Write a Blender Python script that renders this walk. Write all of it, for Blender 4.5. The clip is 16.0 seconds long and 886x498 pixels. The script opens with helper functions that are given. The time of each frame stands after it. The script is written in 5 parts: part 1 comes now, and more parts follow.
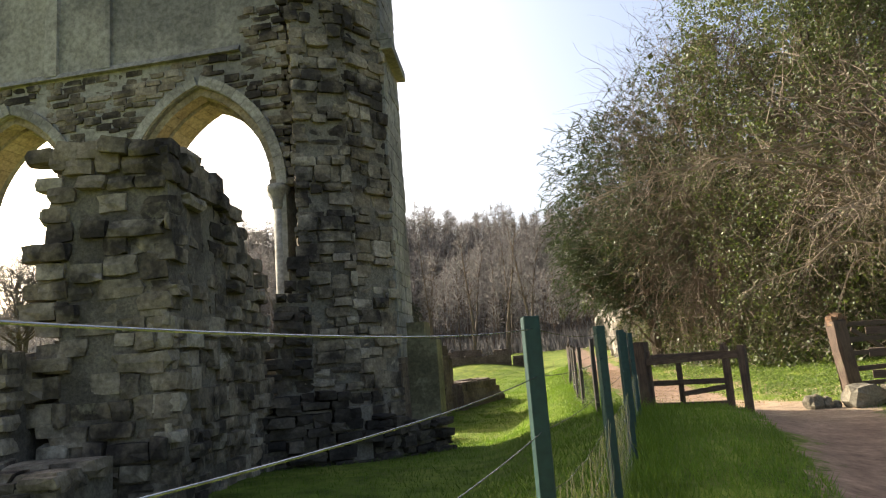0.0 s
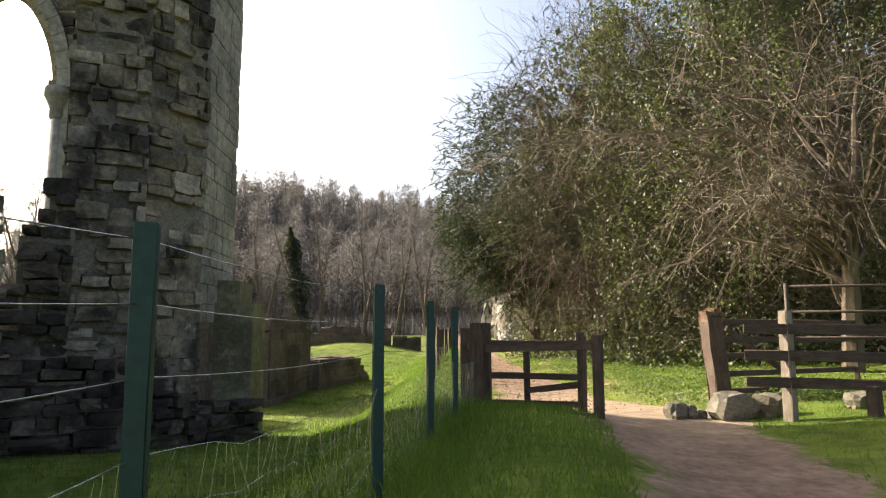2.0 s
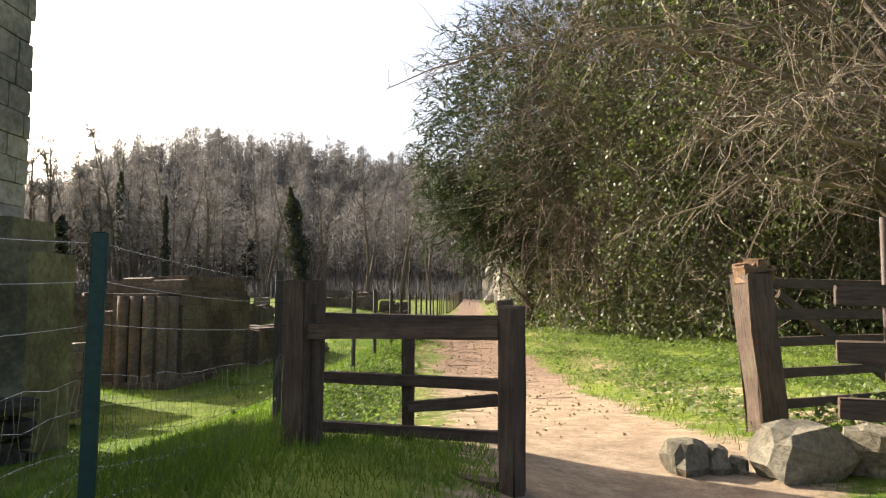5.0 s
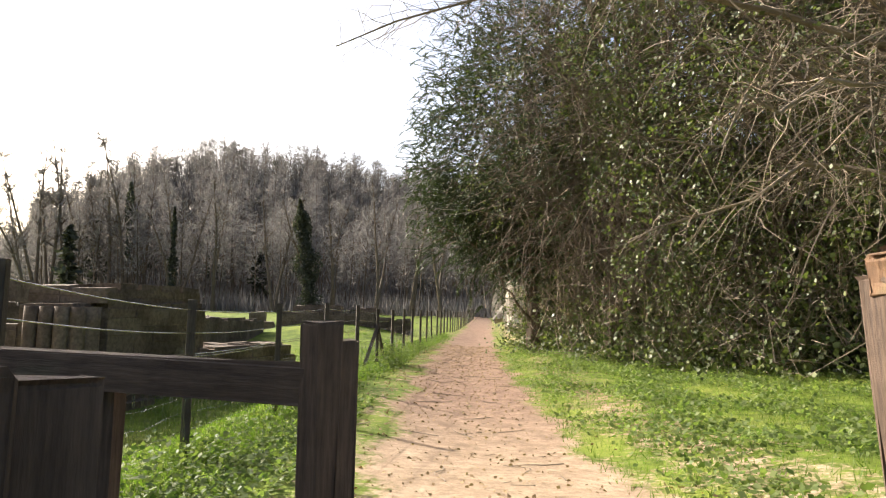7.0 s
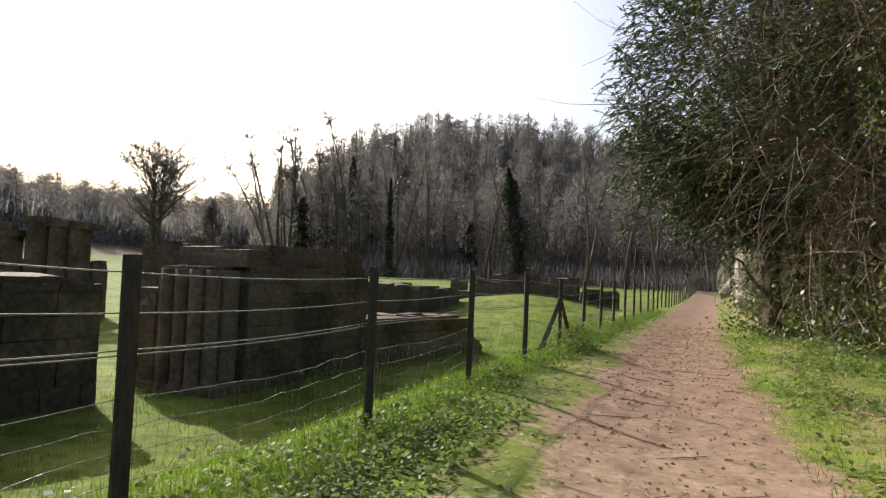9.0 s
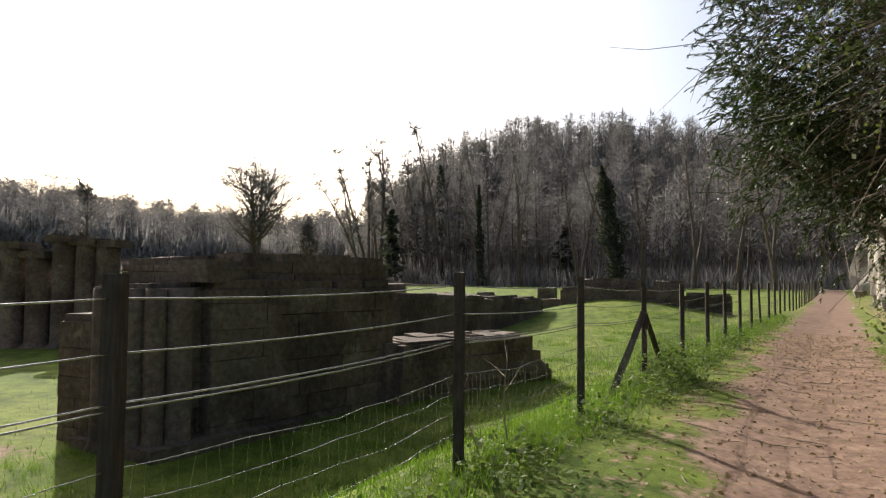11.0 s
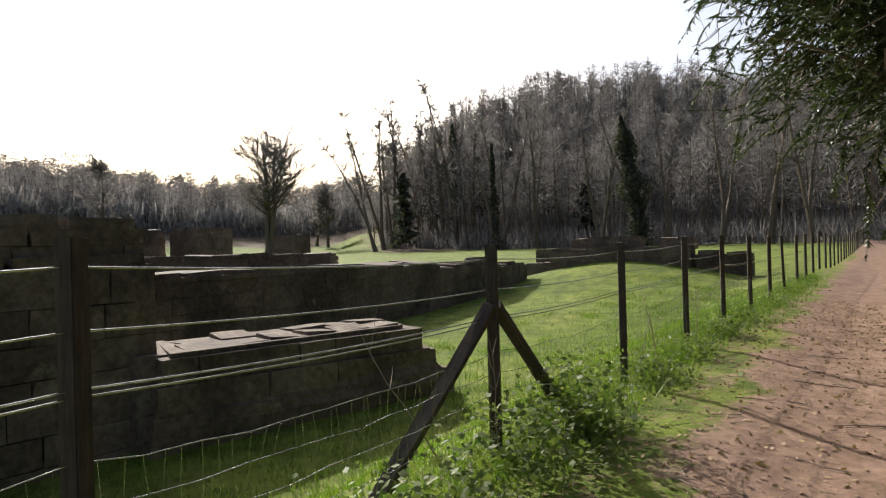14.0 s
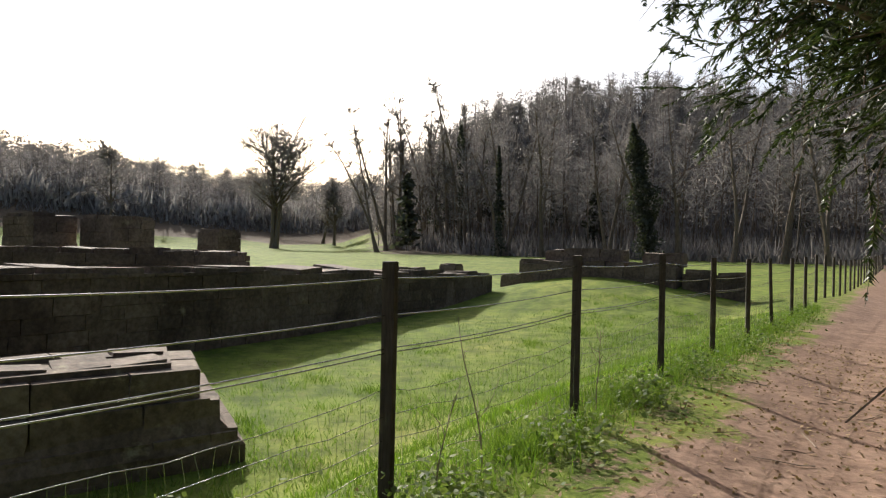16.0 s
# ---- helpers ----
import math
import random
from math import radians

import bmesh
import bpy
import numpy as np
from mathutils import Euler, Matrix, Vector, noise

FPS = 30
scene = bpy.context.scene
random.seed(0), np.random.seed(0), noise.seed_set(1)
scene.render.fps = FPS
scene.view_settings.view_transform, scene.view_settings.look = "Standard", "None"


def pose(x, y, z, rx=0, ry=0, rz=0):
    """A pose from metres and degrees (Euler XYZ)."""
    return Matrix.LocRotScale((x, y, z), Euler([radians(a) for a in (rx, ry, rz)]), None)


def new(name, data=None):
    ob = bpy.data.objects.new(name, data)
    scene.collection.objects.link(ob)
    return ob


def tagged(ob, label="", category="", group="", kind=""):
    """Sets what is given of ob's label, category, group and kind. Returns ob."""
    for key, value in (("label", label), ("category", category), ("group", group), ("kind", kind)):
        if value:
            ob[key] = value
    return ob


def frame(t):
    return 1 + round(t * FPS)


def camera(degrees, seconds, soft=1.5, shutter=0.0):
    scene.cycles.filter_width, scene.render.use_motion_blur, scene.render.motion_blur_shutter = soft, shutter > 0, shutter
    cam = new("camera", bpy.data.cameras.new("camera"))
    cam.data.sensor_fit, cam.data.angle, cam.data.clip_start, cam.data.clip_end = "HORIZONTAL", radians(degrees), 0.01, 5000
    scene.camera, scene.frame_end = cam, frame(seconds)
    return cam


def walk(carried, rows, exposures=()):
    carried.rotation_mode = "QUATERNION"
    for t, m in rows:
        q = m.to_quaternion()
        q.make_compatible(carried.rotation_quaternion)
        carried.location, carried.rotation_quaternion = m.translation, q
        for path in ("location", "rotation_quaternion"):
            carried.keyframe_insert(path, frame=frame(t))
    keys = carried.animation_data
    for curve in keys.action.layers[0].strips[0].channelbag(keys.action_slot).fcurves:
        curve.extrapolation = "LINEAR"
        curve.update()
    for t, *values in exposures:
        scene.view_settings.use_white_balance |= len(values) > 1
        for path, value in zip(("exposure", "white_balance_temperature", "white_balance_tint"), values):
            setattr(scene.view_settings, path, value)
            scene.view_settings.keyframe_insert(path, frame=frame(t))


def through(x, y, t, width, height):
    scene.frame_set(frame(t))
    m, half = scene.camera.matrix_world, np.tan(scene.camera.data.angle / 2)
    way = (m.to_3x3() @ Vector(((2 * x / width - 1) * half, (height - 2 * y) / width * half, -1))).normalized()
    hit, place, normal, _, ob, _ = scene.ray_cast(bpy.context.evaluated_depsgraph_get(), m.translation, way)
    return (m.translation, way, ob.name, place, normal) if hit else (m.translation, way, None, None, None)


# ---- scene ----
cam = camera(67.1, 16.0, 1.2)
METRES, EYE, TILT, LEAN, TURN = 27.4, 1.4, 0.0, 0.0, 0.0
ROWS = [
    (0.0, 0.0, 0.0, 0.0, 0.68, 8.97, 4.28),
    (0.5, 0.0116, 0.0186, -0.0016, -2.34, 9.13, 3.42),
    (1.0, 0.024, 0.04, -0.003, -5.82, 6.7, 1.71),
    (1.5, 0.0365, 0.0627, -0.0046, -9.11, 6.75, 1.26),
    (2.0, 0.0503, 0.0891, -0.0056, -8.07, 7.03, -0.01),
    (2.5, 0.0634, 0.1144, -0.0066, -6.81, 6.63, -0.28),
    (3.0, 0.0784, 0.1414, -0.0053, -7.21, 7.18, -0.69),
    (3.5, 0.0902, 0.1651, -0.0048, -7.58, 7.13, -0.54),
    (4.0, 0.1042, 0.192, -0.0052, -6.56, 5.09, -0.25),
    (6.5, 0.1596, 0.314, -0.0048, -7.3, 3.71, -0.58),
    (7.0, 0.1709, 0.3445, -0.0049, -5.43, 5.46, -1.43),
    (7.5, 0.1783, 0.3719, -0.0046, -3.13, 5.65, -2.64),
    (8.0, 0.1848, 0.4018, -0.0047, 4.64, 2.1, -3.31),
    (10.5, 0.1985, 0.571, -0.0029, 17.63, 3.17, -1.31),
    (11.0, 0.1992, 0.6072, -0.0032, 21.3, 2.84, -0.4),
    (11.5, 0.2026, 0.6404, -0.0031, 23.81, 2.58, -0.2),
    (12.0, 0.2049, 0.676, -0.0034, 26.04, 2.25, 0.83),
    (12.5, 0.2101, 0.7109, -0.0024, 27.3, 2.41, 1.68),
    (13.0, 0.2157, 0.7474, -0.0034, 24.65, 1.82, 2.14),
    (13.5, 0.2207, 0.779, -0.0021, 27.16, 0.87, 1.88),
    (14.0, 0.227, 0.8145, -0.0032, 23.99, -0.16, 1.61),
    (14.5, 0.2346, 0.8474, -0.0018, 22.63, 0.04, 1.14),
    (15.0, 0.2403, 0.8818, -0.0016, 24.03, 0.2, 0.72),
    (15.5, 0.2467, 0.915, 0.0001, 28.62, 0.36, -0.44),
    (16.0, 0.255, 0.9514, -0.0007, 25.34, 0.12, -1.22),
]
walk(cam, [(t, pose(0, 0, EYE, TILT, LEAN, TURN) @ pose(METRES * x, METRES * y, METRES * z, 90 + pitch, roll, yaw)) for t, x, y, z, yaw, pitch, roll in ROWS],
     [(0.0, 1.45, 6800, 10), (4.0, 1.45, 6700, 10), (7.0, 1.45, 6500, 10), (7.7, 1.3, 6400, 10), (8.5, 0.9, 6300, 10), (10.5, 0.7, 6200, 10), (16.0, 0.7, 6200, 10)])

# ---- daylight ----
SUN_AZ, SUN_EL = radians(-51), radians(29)      # azimuth from +y towards +x
world = bpy.data.worlds.new("sky")
scene.world = world
world.use_nodes = True
wn = world.node_tree.nodes
sky = wn.new("ShaderNodeTexSky")
sky.sky_type, sky.sun_disc = "NISHITA", False
sky.sun_elevation, sky.sun_rotation = SUN_EL, SUN_AZ
sky.air_density, sky.dust_density, sky.ozone_density = 0.9, 6.0, 1.0
wn["Background"].inputs["Strength"].default_value = 0.125
world.node_tree.links.new(sky.outputs[0], wn["Background"].inputs[0])
sun = new("sun", bpy.data.lights.new("sun", "SUN"))
sun.data.energy, sun.data.angle, sun.data.color = 5.0, radians(0.55), (1.0, 0.94, 0.84)
sun_way = Vector((math.sin(SUN_AZ) * math.cos(SUN_EL), math.cos(SUN_AZ) * math.cos(SUN_EL), math.sin(SUN_EL)))
sun.matrix_world = Matrix.Translation(sun_way * 60) @ sun_way.to_track_quat("Z", "Y").to_matrix().to_4x4()
scene.view_settings.exposure = 0.35


# ---- materials ----
def links(mat):
    mat.use_nodes = True
    nt = mat.node_tree
    nt.nodes.clear()
    return nt, nt.nodes, nt.links


def node(nt, kind, **values):
    n = nt.nodes.new(kind)
    for key, value in values.items():
        if key in n.inputs:
            n.inputs[key].default_value = value
        else:
            setattr(n, key, value)
    return n


def ramp(nt, source, *stops):
    n = nt.nodes.new("ShaderNodeValToRGB")
    while len(n.color_ramp.elements) < len(stops):
        n.color_ramp.elements.new(0.5)
    for e, (p, c) in zip(n.color_ramp.elements, stops):
        e.position, e.color = p, (*c, 1) if len(c) == 3 else c
    nt.links.new(source, n.inputs[0])
    return n


def mixed(nt, fac, a, b, blend="MIX"):
    n = nt.nodes.new("ShaderNodeMix")
    n.data_type, n.blend_type = "RGBA", blend
    for sock, v in ((n.inputs[0], fac), (n.inputs[6], a), (n.inputs[7], b)):
        if isinstance(v, (int, float)):
            sock.default_value = v
        elif isinstance(v, tuple):
            sock.default_value = (*v, 1)
        else:
            nt.links.new(v, sock)
    return n.outputs[2]


def noise_tex(nt, co, scale, detail=6.0, rough=0.6):
    n = node(nt, "ShaderNodeTexNoise", Scale=scale, Detail=detail, Roughness=rough)
    nt.links.new(co, n.inputs["Vector"])
    return n.outputs["Fac"]


def finish(nt, colour, rough, height=None, bump=0.3, dist=0.02, spec=0.3, shine=None):
    b = node(nt, "ShaderNodeBsdfPrincipled", Roughness=rough)
    b.inputs["Specular IOR Level"].default_value = spec
    if isinstance(colour, tuple):
        b.inputs["Base Color"].default_value = (*colour, 1)
    else:
        nt.links.new(colour, b.inputs["Base Color"])
    if height is not None:
        bp = node(nt, "ShaderNodeBump", Strength=bump, Distance=dist)
        nt.links.new(height, bp.inputs["Height"])
        nt.links.new(bp.outputs[0], b.inputs["Normal"])
    out = node(nt, "ShaderNodeOutputMaterial")
    nt.links.new(b.outputs[0], out.inputs[0])
    return b


def stone_material(name, dark, mid, light, scale=3.0, stain=0.6, bump=0.6):
    mat = bpy.data.materials.new(name)
    nt, nodes, lk = links(mat)
    geo = node(nt, "ShaderNodeNewGeometry")
    info = node(nt, "ShaderNodeObjectInfo")
    co = geo.outputs["Position"]
    per = node(nt, "ShaderNodeMath", operation="ADD")
    lk.new(info.outputs["Random"], per.inputs[0])
    lk.new(geo.outputs["Random Per Island"], per.inputs[1])
    fr = node(nt, "ShaderNodeMath", operation="FRACT")
    lk.new(per.outputs[0], fr.inputs[0])
    base = ramp(nt, fr.outputs[0], (0.0, dark), (0.3, mid), (0.6, mid), (1.0, light))
    big = noise_tex(nt, co, scale * 0.5, 5)
    fine = noise_tex(nt, co, scale * 9, 8, 0.7)
    med = noise_tex(nt, co, scale * 2.2, 6, 0.65)
    c = mixed(nt, 0.45, base.outputs[0], ramp(nt, med, (0.3, dark), (0.55, mid), (0.75, light)).outputs[0])
    soot = ramp(nt, big, (0.47, (0, 0, 0)), (0.58, (1, 1, 1)))
    sm = node(nt, "ShaderNodeMath", operation="MULTIPLY")
    lk.new(soot.outputs[0], sm.inputs[0])
    sm.inputs[1].default_value = stain
    c = mixed(nt, sm.outputs[0], c, (dark[0] * 0.45, dark[1] * 0.45, dark[2] * 0.5))
    lich = ramp(nt, noise_tex(nt, co, scale * 1.3, 5, 0.75), (0.6, (0, 0, 0)), (0.7, (0.5, 0.5, 0.5)))
    c = mixed(nt, lich.outputs[0], c, (0.32, 0.29, 0.19))
    c = mixed(nt, 0.55, c, ramp(nt, fine, (0.38, (0.3, 0.29, 0.28)), (0.62, (1.15, 1.15, 1.15))).outputs[0], "MULTIPLY")
    hsum = mixed(nt, 0.5, med, fine)
    finish(nt, c, 0.92, hsum, bump, 0.03, 0.15)
    return mat


def wood_material(name, dark, light):
    mat = bpy.data.materials.new(name)
    nt, nodes, lk = links(mat)
    tc = node(nt, "ShaderNodeTexCoord")
    info = node(nt, "ShaderNodeObjectInfo")
    mp = node(nt, "ShaderNodeMapping")
    mp.inputs["Scale"].default_value = (14, 14, 1.2)
    lk.new(tc.outputs["Object"], mp.inputs[0])
    g = noise_tex(nt, mp.outputs[0], 4.0, 8, 0.7)
    b = noise_tex(nt, tc.outputs["Object"], 5.0, 4)
    c = ramp(nt, g, (0.3, dark), (0.7, light)).outputs[0]
    c = mixed(nt, 0.5, c, ramp(nt, b, (0.35, (0.35, 0.33, 0.32)), (0.65, (1, 1, 1))).outputs[0], "MULTIPLY")
    alg = ramp(nt, noise_tex(nt, tc.outputs["Object"], 2.5, 4), (0.56, (0, 0, 0)), (0.72, (0.45, 0.45, 0.45)))
    c = mixed(nt, alg.outputs[0], c, (0.10, 0.12, 0.06))
    finish(nt, c, 0.8, g, 0.6, 0.012, 0.25)
    return mat


def leaf_material(name, a, b, gloss=0.35, through=0.35, rough=0.4, tint=(1.0, 1.15, 0.55)):
    """Thin leaves: diffuse, part translucent, with a waxy gloss."""
    mat = bpy.data.materials.new(name)
    nt, nodes, lk = links(mat)
    geo = node(nt, "ShaderNodeNewGeometry")
    c = mixed(nt, geo.outputs["Random Per Island"], a, b)
    big = noise_tex(nt, geo.outputs["Position"], 0.6, 4)
    c = mixed(nt, 0.6, c, ramp(nt, big, (0.35, (0.55, 0.5, 0.45)), (0.65, (1.1, 1.1, 1.0))).outputs[0], "MULTIPLY")
    d = node(nt, "ShaderNodeBsdfPrincipled", Roughness=rough)
    d.inputs["Specular IOR Level"].default_value = gloss
    lk.new(c, d.inputs["Base Color"])
    tr = node(nt, "ShaderNodeBsdfTranslucent")
    lk.new(mixed(nt, 1.0, c, tint, "MULTIPLY"), tr.inputs[0])
    mx = node(nt, "ShaderNodeMixShader")
    mx.inputs[0].default_value = through
    lk.new(d.outputs[0], mx.inputs[1])
    lk.new(tr.outputs[0], mx.inputs[2])
    out = node(nt, "ShaderNodeOutputMaterial")
    lk.new(mx.outputs[0], out.inputs[0])
    return mat


def bark_material(name, dark, light, scale=6.0):
    mat = bpy.data.materials.new(name)
    nt, nodes, lk = links(mat)
    geo = node(nt, "ShaderNodeNewGeometry")
    mp = node(nt, "ShaderNodeMapping")
    mp.inputs["Scale"].default_value = (1, 1, 0.3)
    lk.new(geo.outputs["Position"], mp.inputs[0])
    g = noise_tex(nt, mp.outputs[0], scale, 8, 0.7)
    c = ramp(nt, g, (0.3, dark), (0.7, light)).outputs[0]
    isl = ramp(nt, geo.outputs["Random Per Island"], (0, (0.65, 0.65, 0.65)), (1, (1.2, 1.15, 1.1)))
    c = mixed(nt, 1.0, c, isl.outputs[0], "MULTIPLY")
    finish(nt, c, 0.85, g, 0.5, 0.02, 0.2)
    return mat


def ground_material():
    mat = bpy.data.materials.new("turf_and_earth")
    nt, nodes, lk = links(mat)
    geo = node(nt, "ShaderNodeNewGeometry")
    co = geo.outputs["Position"]
    at = node(nt, "ShaderNodeAttribute", attribute_name="cover")
    sep = node(nt, "ShaderNodeSeparateColor")
    lk.new(at.outputs["Color"], sep.inputs[0])
    n1 = noise_tex(nt, co, 0.35, 5)
    n2 = noise_tex(nt, co, 3.0, 7, 0.7)
    n3 = noise_tex(nt, co, 40.0, 6, 0.7)
    n4 = noise_tex(nt, co, 11.0, 6, 0.7)
    turf = ramp(nt, n1, (0.3, (0.085, 0.125, 0.02)), (0.5, (0.125, 0.165, 0.026)), (0.7, (0.17, 0.19, 0.045))).outputs[0]
    # Random mottling that puts the shading between grass tufts into the turf colour.
    tuft_shade = noise_tex(nt, co, 1.6, 8, 0.75)
    turf = mixed(nt, 0.9, turf, ramp(nt, tuft_shade, (0.38, (0.46, 0.52, 0.42)), (0.6, (1.28, 1.22, 1.15))).outputs[0], "MULTIPLY")
    turf = mixed(nt, 0.55, turf, ramp(nt, n3, (0.3, (0.35, 0.4, 0.3)), (0.7, (1.35, 1.3, 1.2))).outputs[0], "MULTIPLY")
    worn = ramp(nt, n2, (0.55, (0, 0, 0)), (0.75, (0.6, 0.6, 0.6)))
    turf = mixed(nt, worn.outputs[0], turf, (0.17, 0.16, 0.06))
    earth = ramp(nt, n2, (0.3, (0.22, 0.155, 0.10)), (0.5, (0.32, 0.235, 0.155)), (0.72, (0.43, 0.33, 0.225))).outputs[0]
    earth = mixed(nt, 0.5, earth, ramp(nt, n4, (0.35, (0.5, 0.48, 0.45)), (0.6, (1.1, 1.1, 1.1))).outputs[0], "MULTIPLY")
    earth = mixed(nt, 0.3, earth, ramp(nt, n3, (0.35, (0.4, 0.4, 0.4)), (0.6, (1.2, 1.2, 1.2))).outputs[0], "MULTIPLY")
    # Redder, darker earth: leaf-litter tone with the track's shade painted in.
    track_shade = ramp(nt, n2, (0.3, (0.135, 0.088, 0.062)), (0.5, (0.215, 0.142, 0.102)), (0.72, (0.31, 0.215, 0.155))).outputs[0]
    track_shade = mixed(nt, 0.55, track_shade, ramp(nt, n4, (0.35, (0.5, 0.48, 0.45)), (0.6, (1.15, 1.12, 1.1))).outputs[0], "MULTIPLY")
    earth = mixed(nt, sep.outputs[2], earth, track_shade)
    wood_floor = ramp(nt, n2, (0.3, (0.06, 0.045, 0.03)), (0.7, (0.14, 0.10, 0.06))).outputs[0]

    def mask(chan, noise_out, spread):
        ad = node(nt, "ShaderNodeMath", operation="SUBTRACT")
        lk.new(noise_out, ad.inputs[0])
        ad.inputs[1].default_value = 0.5
        ml = node(nt, "ShaderNodeMath", operation="MULTIPLY_ADD")
        lk.new(ad.outputs[0], ml.inputs[0])
        ml.inputs[1].default_value = spread
        lk.new(chan, ml.inputs[2])
        return ramp(nt, ml.outputs[0], (0.40, (0, 0, 0)), (0.60, (1, 1, 1))).outputs[0]
    mixn = mixed(nt, 0.5, n2, n4)
    c = mixed(nt, mask(sep.outputs[0], mixn, 1.7), turf, earth)
    c = mixed(nt, mask(sep.outputs[1], n2, 1.0), c, wood_floor)
    finish(nt, c, 0.95, mixed(nt, 0.5, n4, n3), 0.6, 0.04, 0.1)
    return mat


def plain_material(name, colour, rough, metal=0.0, spec=0.4, scale=30.0):
    mat = bpy.data.materials.new(name)
    nt, nodes, lk = links(mat)
    tc = node(nt, "ShaderNodeTexCoord")
    n = noise_tex(nt, tc.outputs["Object"], scale, 5)
    c = mixed(nt, 1.0, colour, ramp(nt, n, (0.3, (0.7, 0.7, 0.7)), (0.7, (1.2, 1.2, 1.2))).outputs[0], "MULTIPLY")
    b = finish(nt, c, rough, n, 0.15, 0.003, spec)
    b.inputs["Metallic"].default_value = metal
    return mat


RUBBLE = stone_material("limestone_rubble", (0.05, 0.042, 0.036), (0.265, 0.215, 0.155), (0.54, 0.47, 0.37), 1.5, 0.88, 1.0)
# Dark copy of the rubble: the deep shade by the pier is in its colour.
SHADED_RUBBLE = stone_material("shade_darkened_rubble", (0.03, 0.026, 0.024), (0.085, 0.07, 0.055), (0.20, 0.165, 0.125), 1.5, 0.7, 1.0)
ASHLAR = stone_material("limestone_ashlar", (0.25, 0.235, 0.20), (0.36, 0.335, 0.28), (0.42, 0.39, 0.33), 0.9, 0.55, 0.35)
MORTAR = stone_material("lime_mortar_core", (0.11, 0.095, 0.075), (0.19, 0.165, 0.13), (0.26, 0.23, 0.18), 2.5, 0.6, 1.0)
PLINTH = stone_material("weathered_sandstone", (0.105, 0.078, 0.058), (0.155, 0.12, 0.092), (0.215, 0.172, 0.13), 1.2, 0.6, 0.6)
VOUSSOIR = stone_material("pale_arch_limestone", (0.25, 0.23, 0.19), (0.40, 0.37, 0.31), (0.48, 0.45, 0.38), 1.2, 0.5, 0.4)
SOFFIT = stone_material("tan_arch_limestone", (0.24, 0.185, 0.115), (0.42, 0.34, 0.225), (0.52, 0.44, 0.31), 1.2, 0.35, 0.5)
BLOCKSTONE = stone_material("mossy_limestone_block", (0.10, 0.085, 0.06), (0.20, 0.172, 0.12), (0.29, 0.255, 0.185), 3.0, 0.5, 1.0)
MOSSY = stone_material("mossy_plinth_stone", (0.10, 0.092, 0.05), (0.20, 0.18, 0.105), (0.30, 0.27, 0.165), 1.4, 0.5, 0.9)
CRAG = stone_material("pale_crag_limestone", (0.20, 0.175, 0.14), (0.40, 0.355, 0.285), (0.56, 0.51, 0.43), 1.4, 0.6, 1.0)
WOOD = wood_material("weathered_oak", (0.052, 0.035, 0.025), (0.155, 0.105, 0.072))
WOOD_PALE = wood_material("bleached_timber", (0.22, 0.17, 0.12), (0.42, 0.33, 0.24))
RAW_WOOD = wood_material("orange_rotten_heartwood", (0.12, 0.065, 0.036), (0.27, 0.16, 0.088))
GREEN_POST = plain_material("green_painted_steel", (0.012, 0.042, 0.034), 0.5)
DARK_POST = wood_material("creosoted_softwood", (0.035, 0.028, 0.022), (0.10, 0.08, 0.06))
WIRE = plain_material("galvanised_wire", (0.5, 0.5, 0.49), 0.26, 0.95, 0.5)
TURF = ground_material()
IVY = leaf_material("ivy_leaf", (0.045, 0.066, 0.024), (0.16, 0.18, 0.066), 0.4, 0.28, 0.52)
YEW = leaf_material("yew_needle", (0.024, 0.042, 0.016), (0.075, 0.092, 0.034), 0.3, 0.25, 0.45)
HERB = leaf_material("herb_leaf", (0.07, 0.115, 0.028), (0.18, 0.21, 0.075), 0.15, 0.4, 0.6)
BLADE = leaf_material("grass_blade", (0.09, 0.16, 0.02), (0.16, 0.22, 0.04), 0.25, 0.45, 0.5)
GROUND_IVY = leaf_material("ground_ivy_leaf", (0.10, 0.15, 0.04), (0.21, 0.25, 0.10), 0.2, 0.5, 0.55)
LITTER = leaf_material("dead_leaf", (0.20, 0.13, 0.07), (0.36, 0.26, 0.15), 0.2, 0.15, 0.7)
BARK = bark_material("grey_bark", (0.07, 0.055, 0.04), (0.17, 0.135, 0.10))
TWIG = bark_material("bare_twig", (0.11, 0.088, 0.065), (0.33, 0.27, 0.205), 1.2)
TANGLE = bark_material("tangled_twig", (0.065, 0.052, 0.04), (0.25, 0.2, 0.152), 1.2)
# Distance haze is put into both colours: paler, greyed twigs that pass light.
HAZY_SCRUB = leaf_material("hazy_scrub_twig", (0.28, 0.27, 0.265), (0.40, 0.385, 0.37), 0.1, 0.4, 0.8, (1.0, 0.98, 0.96))
HAZY_TWIG = leaf_material("hazy_twig", (0.15, 0.14, 0.136), (0.245, 0.23, 0.222), 0.1, 0.36, 0.8, (1.0, 0.99, 0.98))
FAR_GREEN = leaf_material("far_evergreen", (0.046, 0.048, 0.042), (0.085, 0.087, 0.074), 0.1, 0.3, 0.7)


